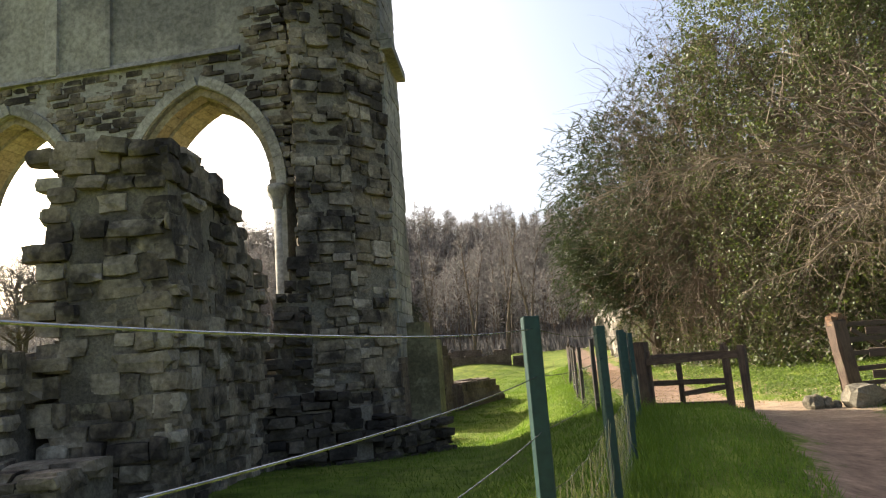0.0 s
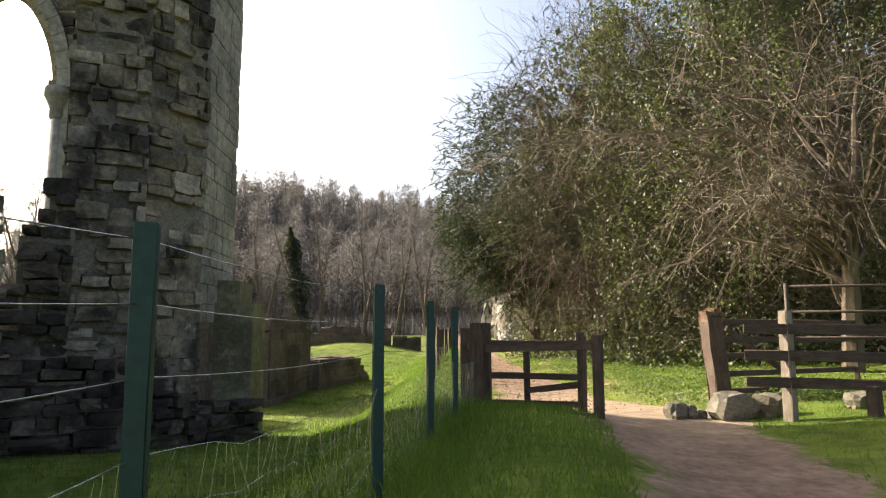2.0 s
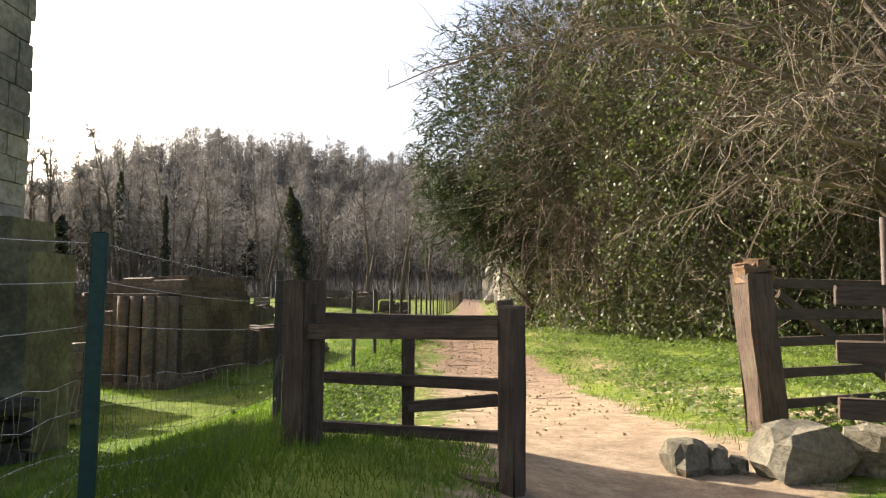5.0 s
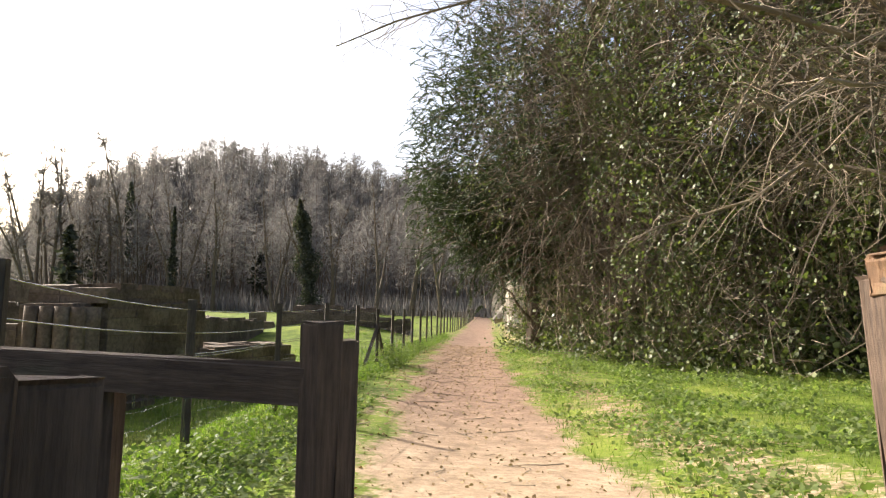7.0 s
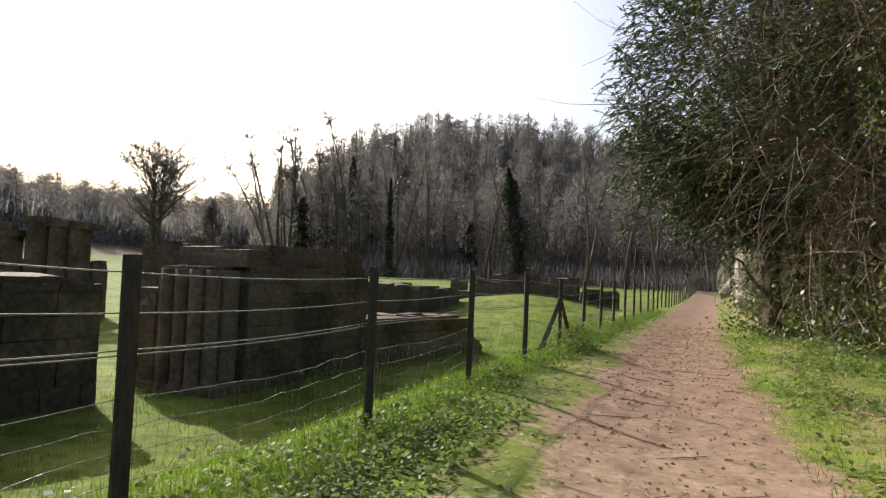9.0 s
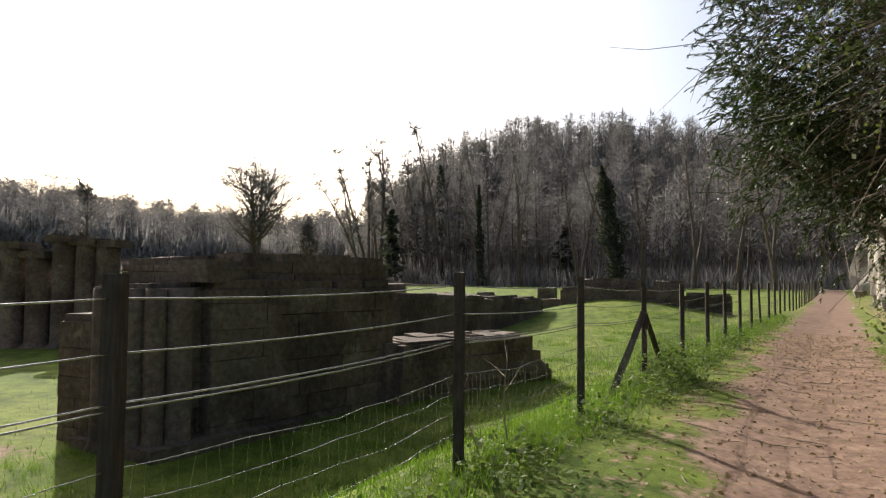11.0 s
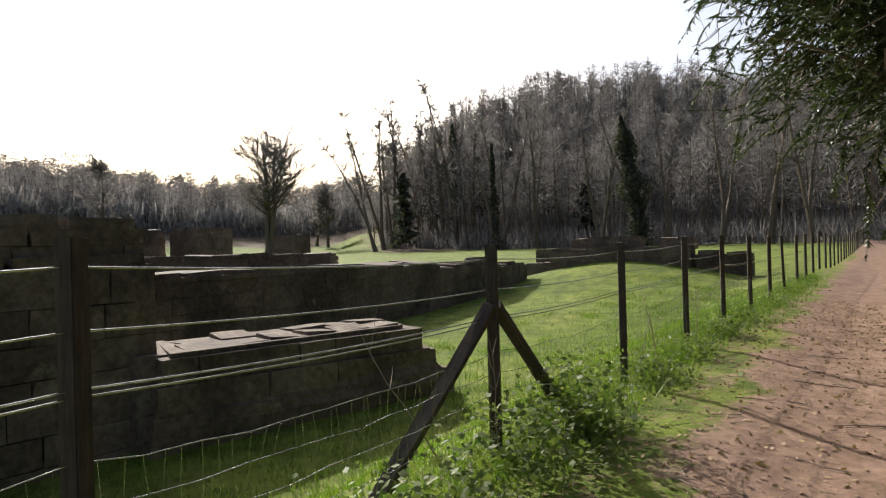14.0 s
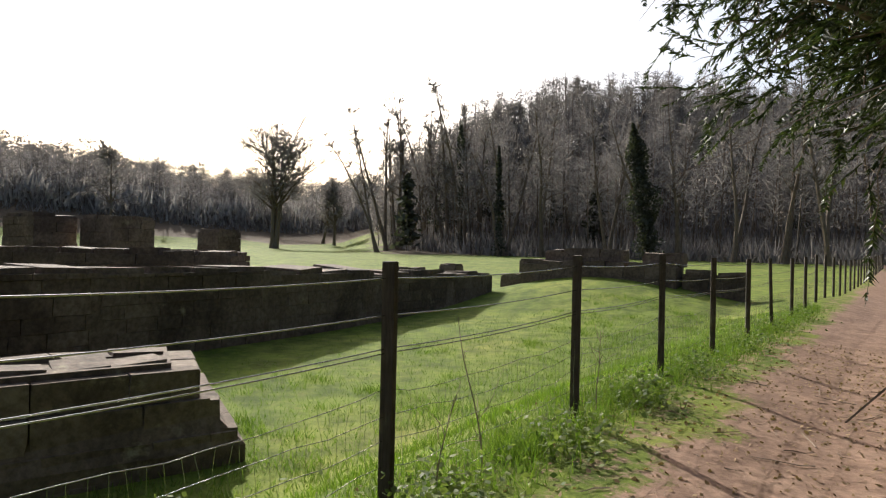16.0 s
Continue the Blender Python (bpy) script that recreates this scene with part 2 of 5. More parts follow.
# ---- mesh tools ----
class Build:
    """Gathers vertices and faces for one mesh."""

    def __init__(self):
        self.v, self.f, self.n = [], [], 0

    def add(self, v, f):
        v = np.asarray(v, float).reshape(-1, 3)
        self.v.append(v)
        self.f.extend([tuple(int(i) + self.n for i in q) for q in f])
        self.n += len(v)
        return self

    def tube(self, pts, radii, sides=4):
        pts = np.asarray(pts, float)
        k = len(pts)
        d = np.gradient(pts, axis=0)
        d /= np.linalg.norm(d, axis=1)[:, None] + 1e-9
        ref = np.where(np.abs(d[:, 2:3]) > 0.9, [[1.0, 0, 0]], [[0, 0, 1.0]])
        a = np.cross(d, ref)
        a /= np.linalg.norm(a, axis=1)[:, None] + 1e-9
        b = np.cross(d, a)
        ang = np.arange(sides) * 2 * math.pi / sides
        r = np.asarray(radii, float)[:, None, None]
        ring = pts[:, None] + r * (np.cos(ang)[None, :, None] * a[:, None] + np.sin(ang)[None, :, None] * b[:, None])
        f = []
        for i in range(k - 1):
            for j in range(sides):
                f.append((i * sides + j, i * sides + (j + 1) % sides, (i + 1) * sides + (j + 1) % sides, (i + 1) * sides + j))
        f.append(tuple(range(sides))[::-1])
        f.append(tuple((k - 1) * sides + j for j in range(sides)))
        return self.add(ring.reshape(-1, 3), f)

    def quads(self, centre, size, aspect=1.6, up=0.0, rng=None, flat=False):
        """Many little folded leaves: each a quad with a raised middle."""
        n = len(centre)
        a = rng.normal(size=(n, 3))
        a[:, 2] *= 1 - up
        a /= np.linalg.norm(a, axis=1)[:, None]
        b = np.cross(a, rng.normal(size=(n, 3)) * ([0.35, 0.35, 1] if flat else 1))
        b /= np.linalg.norm(b, axis=1)[:, None] + 1e-9
        s = (np.asarray(size) * np.ones(n))[:, None]
        v = np.stack([centre - a * s * aspect / 2, centre + b * s / 2, centre + a * s * aspect / 2, centre - b * s / 2], 1)
        base = self.n + 4 * np.arange(n)[:, None] + np.arange(4)
        self.v.append(v.reshape(-1, 3))
        self.f.extend(map(tuple, base.tolist()))
        self.n += 4 * n
        return self

    def tris(self, root, tip, width, rng):
        n = len(root)
        d = tip - root
        s = np.cross(d, rng.normal(size=(n, 3)))
        s /= np.linalg.norm(s, axis=1)[:, None] + 1e-9
        w = (np.asarray(width) * np.ones(n))[:, None]
        v = np.stack([root - s * w / 2, root + s * w / 2, tip], 1)
        base = self.n + 3 * np.arange(n)[:, None] + np.arange(3)
        self.v.append(v.reshape(-1, 3))
        self.f.extend(map(tuple, base.tolist()))
        self.n += 3 * n
        return self

    def many(self, start, way, length, radius, rng, segs=4, droop=-0.1, wander=0.25, floor=None):
        """Many thin three-sided twigs at once."""
        n = len(start)
        d = way / (np.linalg.norm(way, axis=1)[:, None] + 1e-9)
        p = [start]
        for _ in range(segs):
            d = d + rng.normal(0, wander, (n, 3)) + [0, 0, droop]
            d /= np.linalg.norm(d, axis=1)[:, None]
            q = p[-1] + d * (length / segs)[:, None]
            if floor is not None:
                q[:, 2] = np.maximum(q[:, 2], floor)
            p.append(q)
        p = np.stack(p, 1)
        ang = np.arange(3) * 2 * math.pi / 3
        side = np.cross(way, rng.normal(size=(n, 3)))
        side /= np.linalg.norm(side, axis=1)[:, None] + 1e-9
        oth = np.cross(way / (np.linalg.norm(way, axis=1)[:, None] + 1e-9), side)
        rad = radius[:, None] * np.linspace(1, 0.3, segs + 1)[None]
        ring = p[:, :, None] + rad[:, :, None, None] * (np.cos(ang)[None, None, :, None] * side[:, None, None] + np.sin(ang)[None, None, :, None] * oth[:, None, None])
        k = (segs + 1) * 3
        f = np.array([(i * 3 + j, i * 3 + (j + 1) % 3, (i + 1) * 3 + (j + 1) % 3, (i + 1) * 3 + j) for i in range(segs) for j in range(3)])
        allf = (self.n + k * np.arange(n))[:, None, None] + f[None]
        self.v.append(ring.reshape(-1, 3))
        self.f.extend(map(tuple, allf.reshape(-1, 4).tolist()))
        self.n += n * k
        return p

    def box(self, lo, hi, m=None, taper=1.0):
        x0, y0, z0 = lo
        x1, y1, z1 = hi
        cx, cy = (x0 + x1) / 2, (y0 + y1) / 2
        v = []
        for z, k in ((z0, 1.0), (z1, taper)):
            for x, y in ((x0, y0), (x1, y0), (x1, y1), (x0, y1)):
                v.append((cx + (x - cx) * k, cy + (y - cy) * k, z))
        if m is not None:
            v = [tuple(m @ Vector(p)) for p in v]
        return self.add(v, [(3, 2, 1, 0), (4, 5, 6, 7), (0, 1, 5, 4), (1, 2, 6, 5), (2, 3, 7, 6), (3, 0, 4, 7)])

    def mesh(self, name, material, smooth=False):
        me = bpy.data.meshes.new(name)
        me.from_pydata(np.concatenate(self.v), [], self.f)
        me.materials.append(material)
        if smooth:
            me.polygons.foreach_set("use_smooth", [True] * len(me.polygons))
        me.update()
        return me


def holder(name, x, y, z, label, category, group="", kind=""):
    ob = new(name)
    ob.location = (x, y, z)
    ob.empty_display_size = 0.2
    return tagged(ob, label, category, group, kind)


def part(name, mesh, parent, label="", m=None):
    """A mesh object under a thing, given in world places."""
    ob = new(name, mesh)
    ob.parent = parent
    at_world = Matrix.Identity(4)
    p = parent
    while p is not None:
        at_world = p.matrix_basis @ at_world if p is parent else p.matrix_basis @ at_world
        p = p.parent
    ob.matrix_basis = at_world.inverted() @ (m if m is not None else Matrix.Identity(4))
    return tagged(ob, label) if label else ob


def worn_block(seed, round_=0.12, rough=0.05, cuts=2):
    """A unit block with worn arrises and uneven faces."""
    rng = np.random.default_rng(seed)
    bm = bmesh.new()
    bmesh.ops.create_cube(bm, size=1.0)
    bmesh.ops.subdivide_edges(bm, edges=bm.edges[:], cuts=cuts, use_grid_fill=True)
    off = Vector(rng.uniform(0, 50, 3))
    for v in bm.verts:
        c = v.co.copy()
        edge = sum(1 for k in c if abs(k) > 0.49)
        if edge >= 2:
            v.co *= 1 - round_ * (edge - 1) * rng.uniform(0.4, 1.2)
        v.co += noise.noise_vector(c * 2.2 + off) * rough
    bmesh.ops.triangulate(bm, faces=bm.faces[:])
    return bm


def block_meshes(name, material, count, round_, rough, cuts=2):
    out = []
    for i in range(count):
        bm = worn_block(100 + i, round_, rough, cuts)
        me = bpy.data.meshes.new(name)
        bm.to_mesh(me)
        bm.free()
        me.materials.append(material)
        out.append(me)
    return out


STONES = block_meshes("stone", RUBBLE, 12, 0.06, 0.13, 1)
ASHLARS = block_meshes("ashlar", ASHLAR, 4, 0.03, 0.012, 1)
BOULDERS = block_meshes("boulder", BLOCKSTONE, 4, 0.13, 0.16, 2)
PLINTHS = block_meshes("block", PLINTH, 6, 0.014, 0.03, 1)


def step(a, b, x):
    k = np.clip((x - a) / (b - a), 0, 1)
    return k * k * (3 - 2 * k)


# ---- lie of the land ----
TRACK = np.array([(0.2, -8), (1.3, -2), (2.6, 2), (3.75, 5.5), (4.92, 9.0), (5.3, 11), (5.7, 15), (6.05, 18.7), (6.9, 26),
                  (7.55, 31), (8.25, 36), (11.0, 53), (14.0, 72), (20, 110), (30, 170)], float)


def track_x(y):
    return np.interp(y, TRACK[:, 1], TRACK[:, 0])


FENCE = np.array([(-1.05, -1.8), (-0.4, 0.2), (0.25, 2.17), (0.9, 4.08), (1.55, 6.15), (2.09, 8.06), (2.48, 9.3), (2.72, 13.1), (2.96, 15.8),
                  (3.35, 18.57), (3.79, 21.29), (4.23, 23.82), (4.65, 26.64), (5.1, 29.4), (5.51, 31.96), (5.93, 34.5), (6.37, 36.84)], float)


def fence_x(y):
    return np.where(y > 36.84, 6.37 + (y - 36.84) * 0.175, np.interp(y, FENCE[:, 1], FENCE[:, 0]))


AZ = np.radians([-180, -120, -80, -59, -51, -43.5, -36, -29, -25, -21, -14, -6, 0, 7, 15, 30, 60, 120, 180])
EL = np.radians([4, 5, 7.5, 7.7, 7.0, 5.8, 5.2, 6.2, 8.6, 11.6, 13.2, 13.2, 12.4, 11.8, 12.5, 14, 12, 6, 4])


def land(x, y):
    """Height of the ground."""
    x, y = np.asarray(x, float), np.asarray(y, float)
    tr = 0.13 * step(1, 9, y) - 0.37 * step(10.5, 17.5, y)
    lawn = -0.1 - 0.15 * step(3, 9, y) - 0.75 * step(9, 20, y) + 0.2 * step(25, 32, y) + 0.2 * step(32, 48, y) + 1.2 * step(55, 110, y)
    tr = tr + 1.0 * step(60, 130, y)
    verge = tr + 0.12 * step(12, 20, y) + 0.24 * step(1.5, 5, y) * (1 - step(9.5, 13, y))
    d = x - fence_x(y)
    left = verge + (lawn - verge) * (1 - step(-2.3, -0.25, d))
    t = x - track_x(y)
    right = tr + 0.22 * step(1.0, 3.0, t) + 0.5 * step(4, 14, t)
    g = np.where(d < 0.3, left, np.where(t < 0, verge + (tr - verge) * step(0.35, 1.0, (d / np.maximum(d - t, 0.3))), right))
    # grassy mound with the end of the long wall
    g = g + 1.2 * np.exp(-((x - 1.9) / 4.9) ** 2 - ((y - 51.6) / 4.5) ** 2)
    r = np.hypot(x - 5, y - 20)
    az = np.arctan2(x - 5, y - 20)
    top = np.interp(az, AZ, EL)
    far = np.where(az < np.radians(-30), 300, 215)
    rise = np.maximum(far * np.tan(top) - np.where(az < np.radians(-30), 14, 17), 4)
    g = g + rise * step(0.52, 1.0, r / far) + 0.3 * (r > 320) * (r - 320) * 0.02
    return g + 0.05 * np.sin(x * 0.7 + 1.3) * np.sin(y * 0.5) * step(0.8, 2.5, np.abs(t))


def grow(lo, hi, fine, first, limit):
    out, s = [], fine
    a = np.arange(lo, hi + 1e-6, fine)
    up, dn = [a[-1]], [a[0]]
    s = first
    while up[-1] < limit:
        up.append(up[-1] + s)
        dn.append(dn[-1] - s)
        s *= 1.13
    return np.array(dn[:0:-1] + list(a) + up[1:])


xs, ys = grow(-7, 13, 0.2, 0.3, 2500), grow(-2, 42, 0.22, 0.35, 2500)
gx, gy = np.meshgrid(xs, ys)
gzz = land(gx, gy)
nx, ny = len(xs), len(ys)
idx = np.arange(nx * ny).reshape(ny, nx)
faces = np.stack([idx[:-1, :-1], idx[:-1, 1:], idx[1:, 1:], idx[1:, :-1]], -1).reshape(-1, 4)
tdist = np.abs(gx - track_x(gy))
half = 0.85 + 0.3 * step(8, 10.5, gy) + 0.13 * np.sin(gy * 1.7 + np.sign(gx - track_x(gy))) + 0.09 * np.sin(gy * 4.3 + 2 * np.sign(gx - track_x(gy)))
worn = np.clip(0.5 + (half - tdist) / 1.0, 0, 1) * np.where((np.abs(tdist) < 0.25) & (gy > 12), 0.72, 1.0)
worn = np.maximum(worn, 0.62 * np.exp(-((gx + 3.4) / 1.2) ** 2 - ((gy - 22.6) / 0.9) ** 2))
worn = np.maximum(worn, 0.46 * np.clip(1 - np.abs(tdist - 1.5) / 0.9, 0, 1) * (gx < track_x(gy)) * (gy > 11))
worn = np.maximum(worn, 0.53 * np.clip(1 - np.abs(tdist - 2.2) / 2.2, 0, 1) * (gx > track_x(gy)) * (gy > 11))
rr = np.hypot(gx - 5, gy - 20)
floor_ = step(100, 125, rr) * ((np.arctan2(gx - 5, gy - 20) > radians(-28)) | (rr > 190))
floor_ = np.maximum(floor_, step(8.0, 10.0, gx - track_x(gy)) * (gy > 25))
# Painted shade on earth: tree dapple past y 14, ruin before y 10.5.
track_shade = 1.0 * step(14, 22, gy) + 0.75 * (1 - step(8.5, 10.5, gy))
cover = np.stack([worn, floor_, track_shade, worn * 0 + 1], -1).reshape(-1, 4)
on_track = ((tdist < 1.0) & (gy > -12) & (gy < 90))
on_track = (on_track[:-1, :-1] & on_track[1:, 1:] & on_track[:-1, 1:] & on_track[1:, :-1]).ravel()
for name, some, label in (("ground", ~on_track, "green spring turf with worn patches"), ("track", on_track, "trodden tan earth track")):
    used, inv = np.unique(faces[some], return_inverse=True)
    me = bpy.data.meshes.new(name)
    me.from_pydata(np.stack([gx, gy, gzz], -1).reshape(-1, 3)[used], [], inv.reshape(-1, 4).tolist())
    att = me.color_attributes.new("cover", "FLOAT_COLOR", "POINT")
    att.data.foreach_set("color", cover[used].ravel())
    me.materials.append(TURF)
    me.polygons.foreach_set("use_smooth", [True] * len(me.polygons))
    tagged(new(name, me), label, name, kind="structure")


def lz(x, y):
    return float(land(x, y))


# ---- masonry ----
def course_face(parent, a, b, z0, z1, meshes, name, rng, size=(0.28, 0.5), rise=(0.15, 0.24), depth=0.26, proud=0.03, keep=None, limit=None, tilt=2.0, rest=None):
    """Lays courses of stones on the upright face from a to b (outside to the right of a -> b)."""
    a, b = Vector(a), Vector(b)
    along = (b - a).normalized()
    out = Vector((along.y, -along.x))
    length = (b - a).length
    yaw = math.atan2(along.y, along.x)
    z = z0
    while z < z1 - 0.06:
        h = min(rng.uniform(*rise), z1 - z)
        rag = 1.0 if tilt > 1 else 0.0
        s = -rng.uniform(0, size[0] * 0.5)
        while s < length - 0.03:
            w = rng.uniform(*size) * (1 + rag * rng.choice([0.0, -0.3, 0.35]))
            e = min(s + w, length + 0.02)
            s0 = max(s, -0.02)
            mid = (s0 + e) / 2
            if e - s0 > 0.07 and (keep is None or keep(mid, z + h / 2)) and rng.random() > 0.035 * rag:
                p = a + along * mid + out * (rng.uniform(-proud, proud) - depth / 2 + 0.03)
                m = pose(p.x, p.y, z + h / 2 + rag * rng.normal(0, 0.026), rng.normal(0, tilt * 0.6), rng.normal(0, tilt * 0.5), math.degrees(yaw) + rng.normal(0, tilt))
                m = m @ Matrix.Diagonal((e - s0 - rng.uniform(0.005, 0.02) * (0.3 + 0.7 * rag), depth, (h - rng.uniform(0.004, 0.016) * (0.3 + 0.7 * rag)) * (1 + rag * rng.uniform(-0.28, 0.16)), 1))
                mesh = meshes[int(rng.integers(len(meshes)))]
                if limit is None or limit(p, z):
                    part(name, mesh, parent, m=m)
                elif rest is not None:
                    v = np.array([m @ q.co for q in mesh.vertices])
                    rest.add(v, [tuple(q.vertices) for q in mesh.polygons])
            s += w
        z += h


def prism(poly, z0, z1, inset=0.06):
    """Core of a wall: an inset prism over a convex outline."""
    pts = np.array(poly, float)
    c = pts.mean(0)
    d = pts - c
    pts = c + d * (1 - inset / np.linalg.norm(d, axis=1))[:, None]
    n = len(pts)
    v = [(x, y, z0) for x, y in pts] + [(x, y, z1) for x, y in pts]
    f = [tuple(range(n))[::-1], tuple(range(n, 2 * n))] + [(i, (i + 1) % n, (i + 1) % n + n, i + n) for i in range(n)]
    return v, f


def top_stones(parent, poly, z, meshes, name, rng, size=0.5, thick=0.16, lift=0.0):
    """Uneven flat stones on top of a wall."""
    a, b, c, d = [Vector(p) for p in poly]
    nu, nv = max(1, round((b - a).length / size)), max(1, round((d - a).length / size))
    for i in range(nu):
        for j in range(nv):
            u, v = (i + 0.5) / nu, (j + 0.5) / nv
            p = a.lerp(b, u).lerp(d.lerp(c, u), v)
            yaw = math.degrees(math.atan2((b - a).y, (b - a).x))
            m = pose(p.x, p.y, z + rng.uniform(-0.02, 0.05) + lift, rng.normal(0, 2), rng.normal(0, 2), yaw + rng.normal(0, 4))
            m = m @ Matrix.Diagonal(((b - a).length / nu * rng.uniform(0.85, 1.0), (d - a).length / nv * rng.uniform(0.85, 1.0), thick * rng.uniform(0.8, 1.4), 1))
            part(name, meshes[int(rng.integers(len(meshes)))], parent, m=m)


def rest_part(name, rest, material, parent, label):
    if rest.n:
        ob = part(name, rest.mesh(name, material), parent, label)
        ob["kind"] = "stuff"


# ---- the standing ruin: broken wall, pier and arcade ----
def build_ruin():
    rng = np.random.default_rng(5)
    ruin = holder("abbey_ruin", -3.3, 13.5, -0.3, "tall roofless limestone abbey ruin with pointed arches and a rubble pier", "ruin")
    rest, shade_rest = Build(), Build()
    TOP = 16.5

    def core_piece(shape):
        b = Build()
        b.add(*shape)
        part("core", b.mesh("core", MORTAR), ruin, "dark mortared rubble core")
    # pier
    P = [(-2.8, 12.82), (-1.75, 13.15), (-1.05, 13.95), (-0.85, 15.7), (-3.2, 15.6)]
    core_piece(prism(P, -0.6, TOP, 0.03))
    course_face(ruin, P[0], P[1], -0.5, TOP, STONES, "stone", rng, size=(0.26, 0.56), rise=(0.15, 0.34), proud=0.075, limit=lambda p, z: z < 7.0, rest=rest)
    course_face(ruin, P[1], P[2], -0.5, TOP, STONES, "stone", rng, size=(0.26, 0.56), rise=(0.15, 0.34), proud=0.075, limit=lambda p, z: z < 7.0, rest=rest)
    course_face(ruin, P[4], P[0], -0.5, TOP, STONES, "stone", rng, size=(0.26, 0.56), rise=(0.15, 0.34), proud=0.075, limit=lambda p, z: False, rest=rest)
    course_face(ruin, P[2], P[3], -0.5, 1.4, PLINTHS, "ashlar", rng, (0.45, 0.8), (0.28, 0.34), 0.2, 0.008, tilt=0.3)
    course_face(ruin, P[2], P[3], 1.4, TOP, ASHLARS, "ashlar", rng, (0.45, 0.8), (0.28, 0.34), 0.2, 0.008, tilt=0.3)
    # string course and plinth of the pier
    for z, out, h in ((8.15, 0.16, 0.22), (8.38, 0.10, 0.14)):
        b = Build()
        b.add(*prism([(-1.15 + out * 0.4, 13.9), (-0.95 + out, 13.85), (-0.78 + out, 15.78), (-1.3, 15.75)], z, z + h, 0.0))
        part("string_course", b.mesh("string_course", ASHLAR), ruin, "moulded string course")
    b = Build()
    b.add(*prism([(-1.3, 14.6), (-0.3, 14.75), (-0.2, 15.75), (-1.3, 15.9)], -0.8, 1.75, 0.0))
    b.add(*prism([(-1.3, 14.7), (-0.55, 14.85), (-0.45, 15.7), (-1.3, 15.8)], 1.75, 2.15, 0.0))
    part("plinth", b.mesh("plinth", MOSSY), ruin, "weathered mossy plinth stub")
    # rubble skirt at the foot of the pier, deep shade put into its dark colour
    course_face(ruin, (-3.5, 11.95), (-1.4, 12.9), -0.6, 1.0, STONES, "stone", rng, (0.3, 0.55), (0.16, 0.26), 0.5, 0.10, keep=lambda s, z: z < 1.15 - 0.25 * s + 0.2 * math.sin(s * 5), limit=lambda p, z: False, rest=shade_rest)
    course_face(ruin, (-1.4, 12.9), (-0.1, 14.6), -0.7, 0.35, STONES, "stone", rng, (0.3, 0.55), (0.16, 0.26), 0.5, 0.10, keep=lambda s, z: z < 0.4 - 0.2 * s, limit=lambda p, z: False, rest=shade_rest)
    core_piece(prism([(-3.5, 12.1), (-1.5, 12.98), (-1.5, 13.8), (-3.5, 13.8)], -0.7, 0.55, 0.1))
    core_piece(prism([(-1.6, 12.98), (-0.25, 14.6), (-0.6, 15.2), (-1.6, 14.2)], -0.8, 0.0, 0.1))
    # dark broken springer left of the pier, in the same shade-darkened rubble
    course_face(ruin, (-3.75, 12.45), (-2.6, 12.7), -0.6, 3.6, STONES, "stone", rng, (0.25, 0.5), (0.16, 0.26), 0.5, 0.10, keep=lambda q, z: q > 1.05 - (3.9 - z) * 0.32 + 0.1 * math.sin(z * 6), limit=lambda p, z: False, rest=shade_rest)
    core_piece(prism([(-3.3, 12.6), (-2.6, 12.8), (-2.6, 13.6), (-3.3, 13.6)], -0.6, 2.6, 0.03))
    core_piece(prism([(-2.95, 12.68), (-2.6, 12.8), (-2.6, 13.6), (-2.95, 13.6)], 2.5, 3.2, 0.03))
    # arcade wall
    J, A, N = Vector((-3.45, 13.9)), Vector((-0.985, 0.17)).normalized(), Vector((0.17, 0.985)).normalized()
    T = 1.5

    def arch_z(s):
        for c in (1.78, 6.6):
            h = abs(s - c)
            if h < 1.78:
                r = 2.63
                return 5.25 + math.sqrt(max(r * r - (h + r - 1.78) ** 2, 0))
        return None

    def at(s, n, z):
        p = J + A * s + N * n
        return (p.x, p.y, z)
    ss = sorted(set([round(-0.2 + 0.0, 3), 0.0] + [round(k * 0.0989, 4) for k in range(0, 37)] + [3.56, 4.82] + [round(4.82 + k * 0.0989, 4) for k in range(0, 37)] + [8.38, 12.0]))
    wall = Build()
    for s0, s1 in zip(ss[:-1], ss[1:]):
        m = (s0 + s1) / 2
        inside = arch_z(m) is not None
        za, zb = (arch_z(s0) or 5.25, arch_z(s1) or 5.25) if inside else (-0.8, -0.8)
        if not inside:
            za = zb = -0.8
        v = [at(s0, 0, za), at(s1, 0, zb), at(s1, 0, TOP), at(s0, 0, TOP), at(s0, T, za), at(s1, T, zb), at(s1, T, TOP), at(s0, T, TOP)]
        f = [(1, 0, 3, 2), (4, 5, 6, 7), (0, 1, 5, 4), (2, 3, 7, 6)]
        if not inside:
            f += [(0, 4, 7, 3), (1, 2, 6, 5)]
        wall.add(v, f)
    shell = wall.mesh("arcade_wall", ASHLAR)
    bm = bmesh.new()
    bm.from_mesh(shell)
    bmesh.ops.remove_doubles(bm, verts=bm.verts, dist=0.004)
    bm.to_mesh(shell)
    bm.free()
    arcade = part("arcade_wall", shell, ruin, "smooth grey ashlar wall over the arches")
    # rubble over the arches
    def keep(s, z):
        az_ = arch_z(s)
        return (az_ is None or z > az_ + 0.34) and (z < 8.45 or s < 0.75 + 0.1 * math.sin(z * 7))
    a2 = J + A * 8.9
    b2 = J + A * -0.6
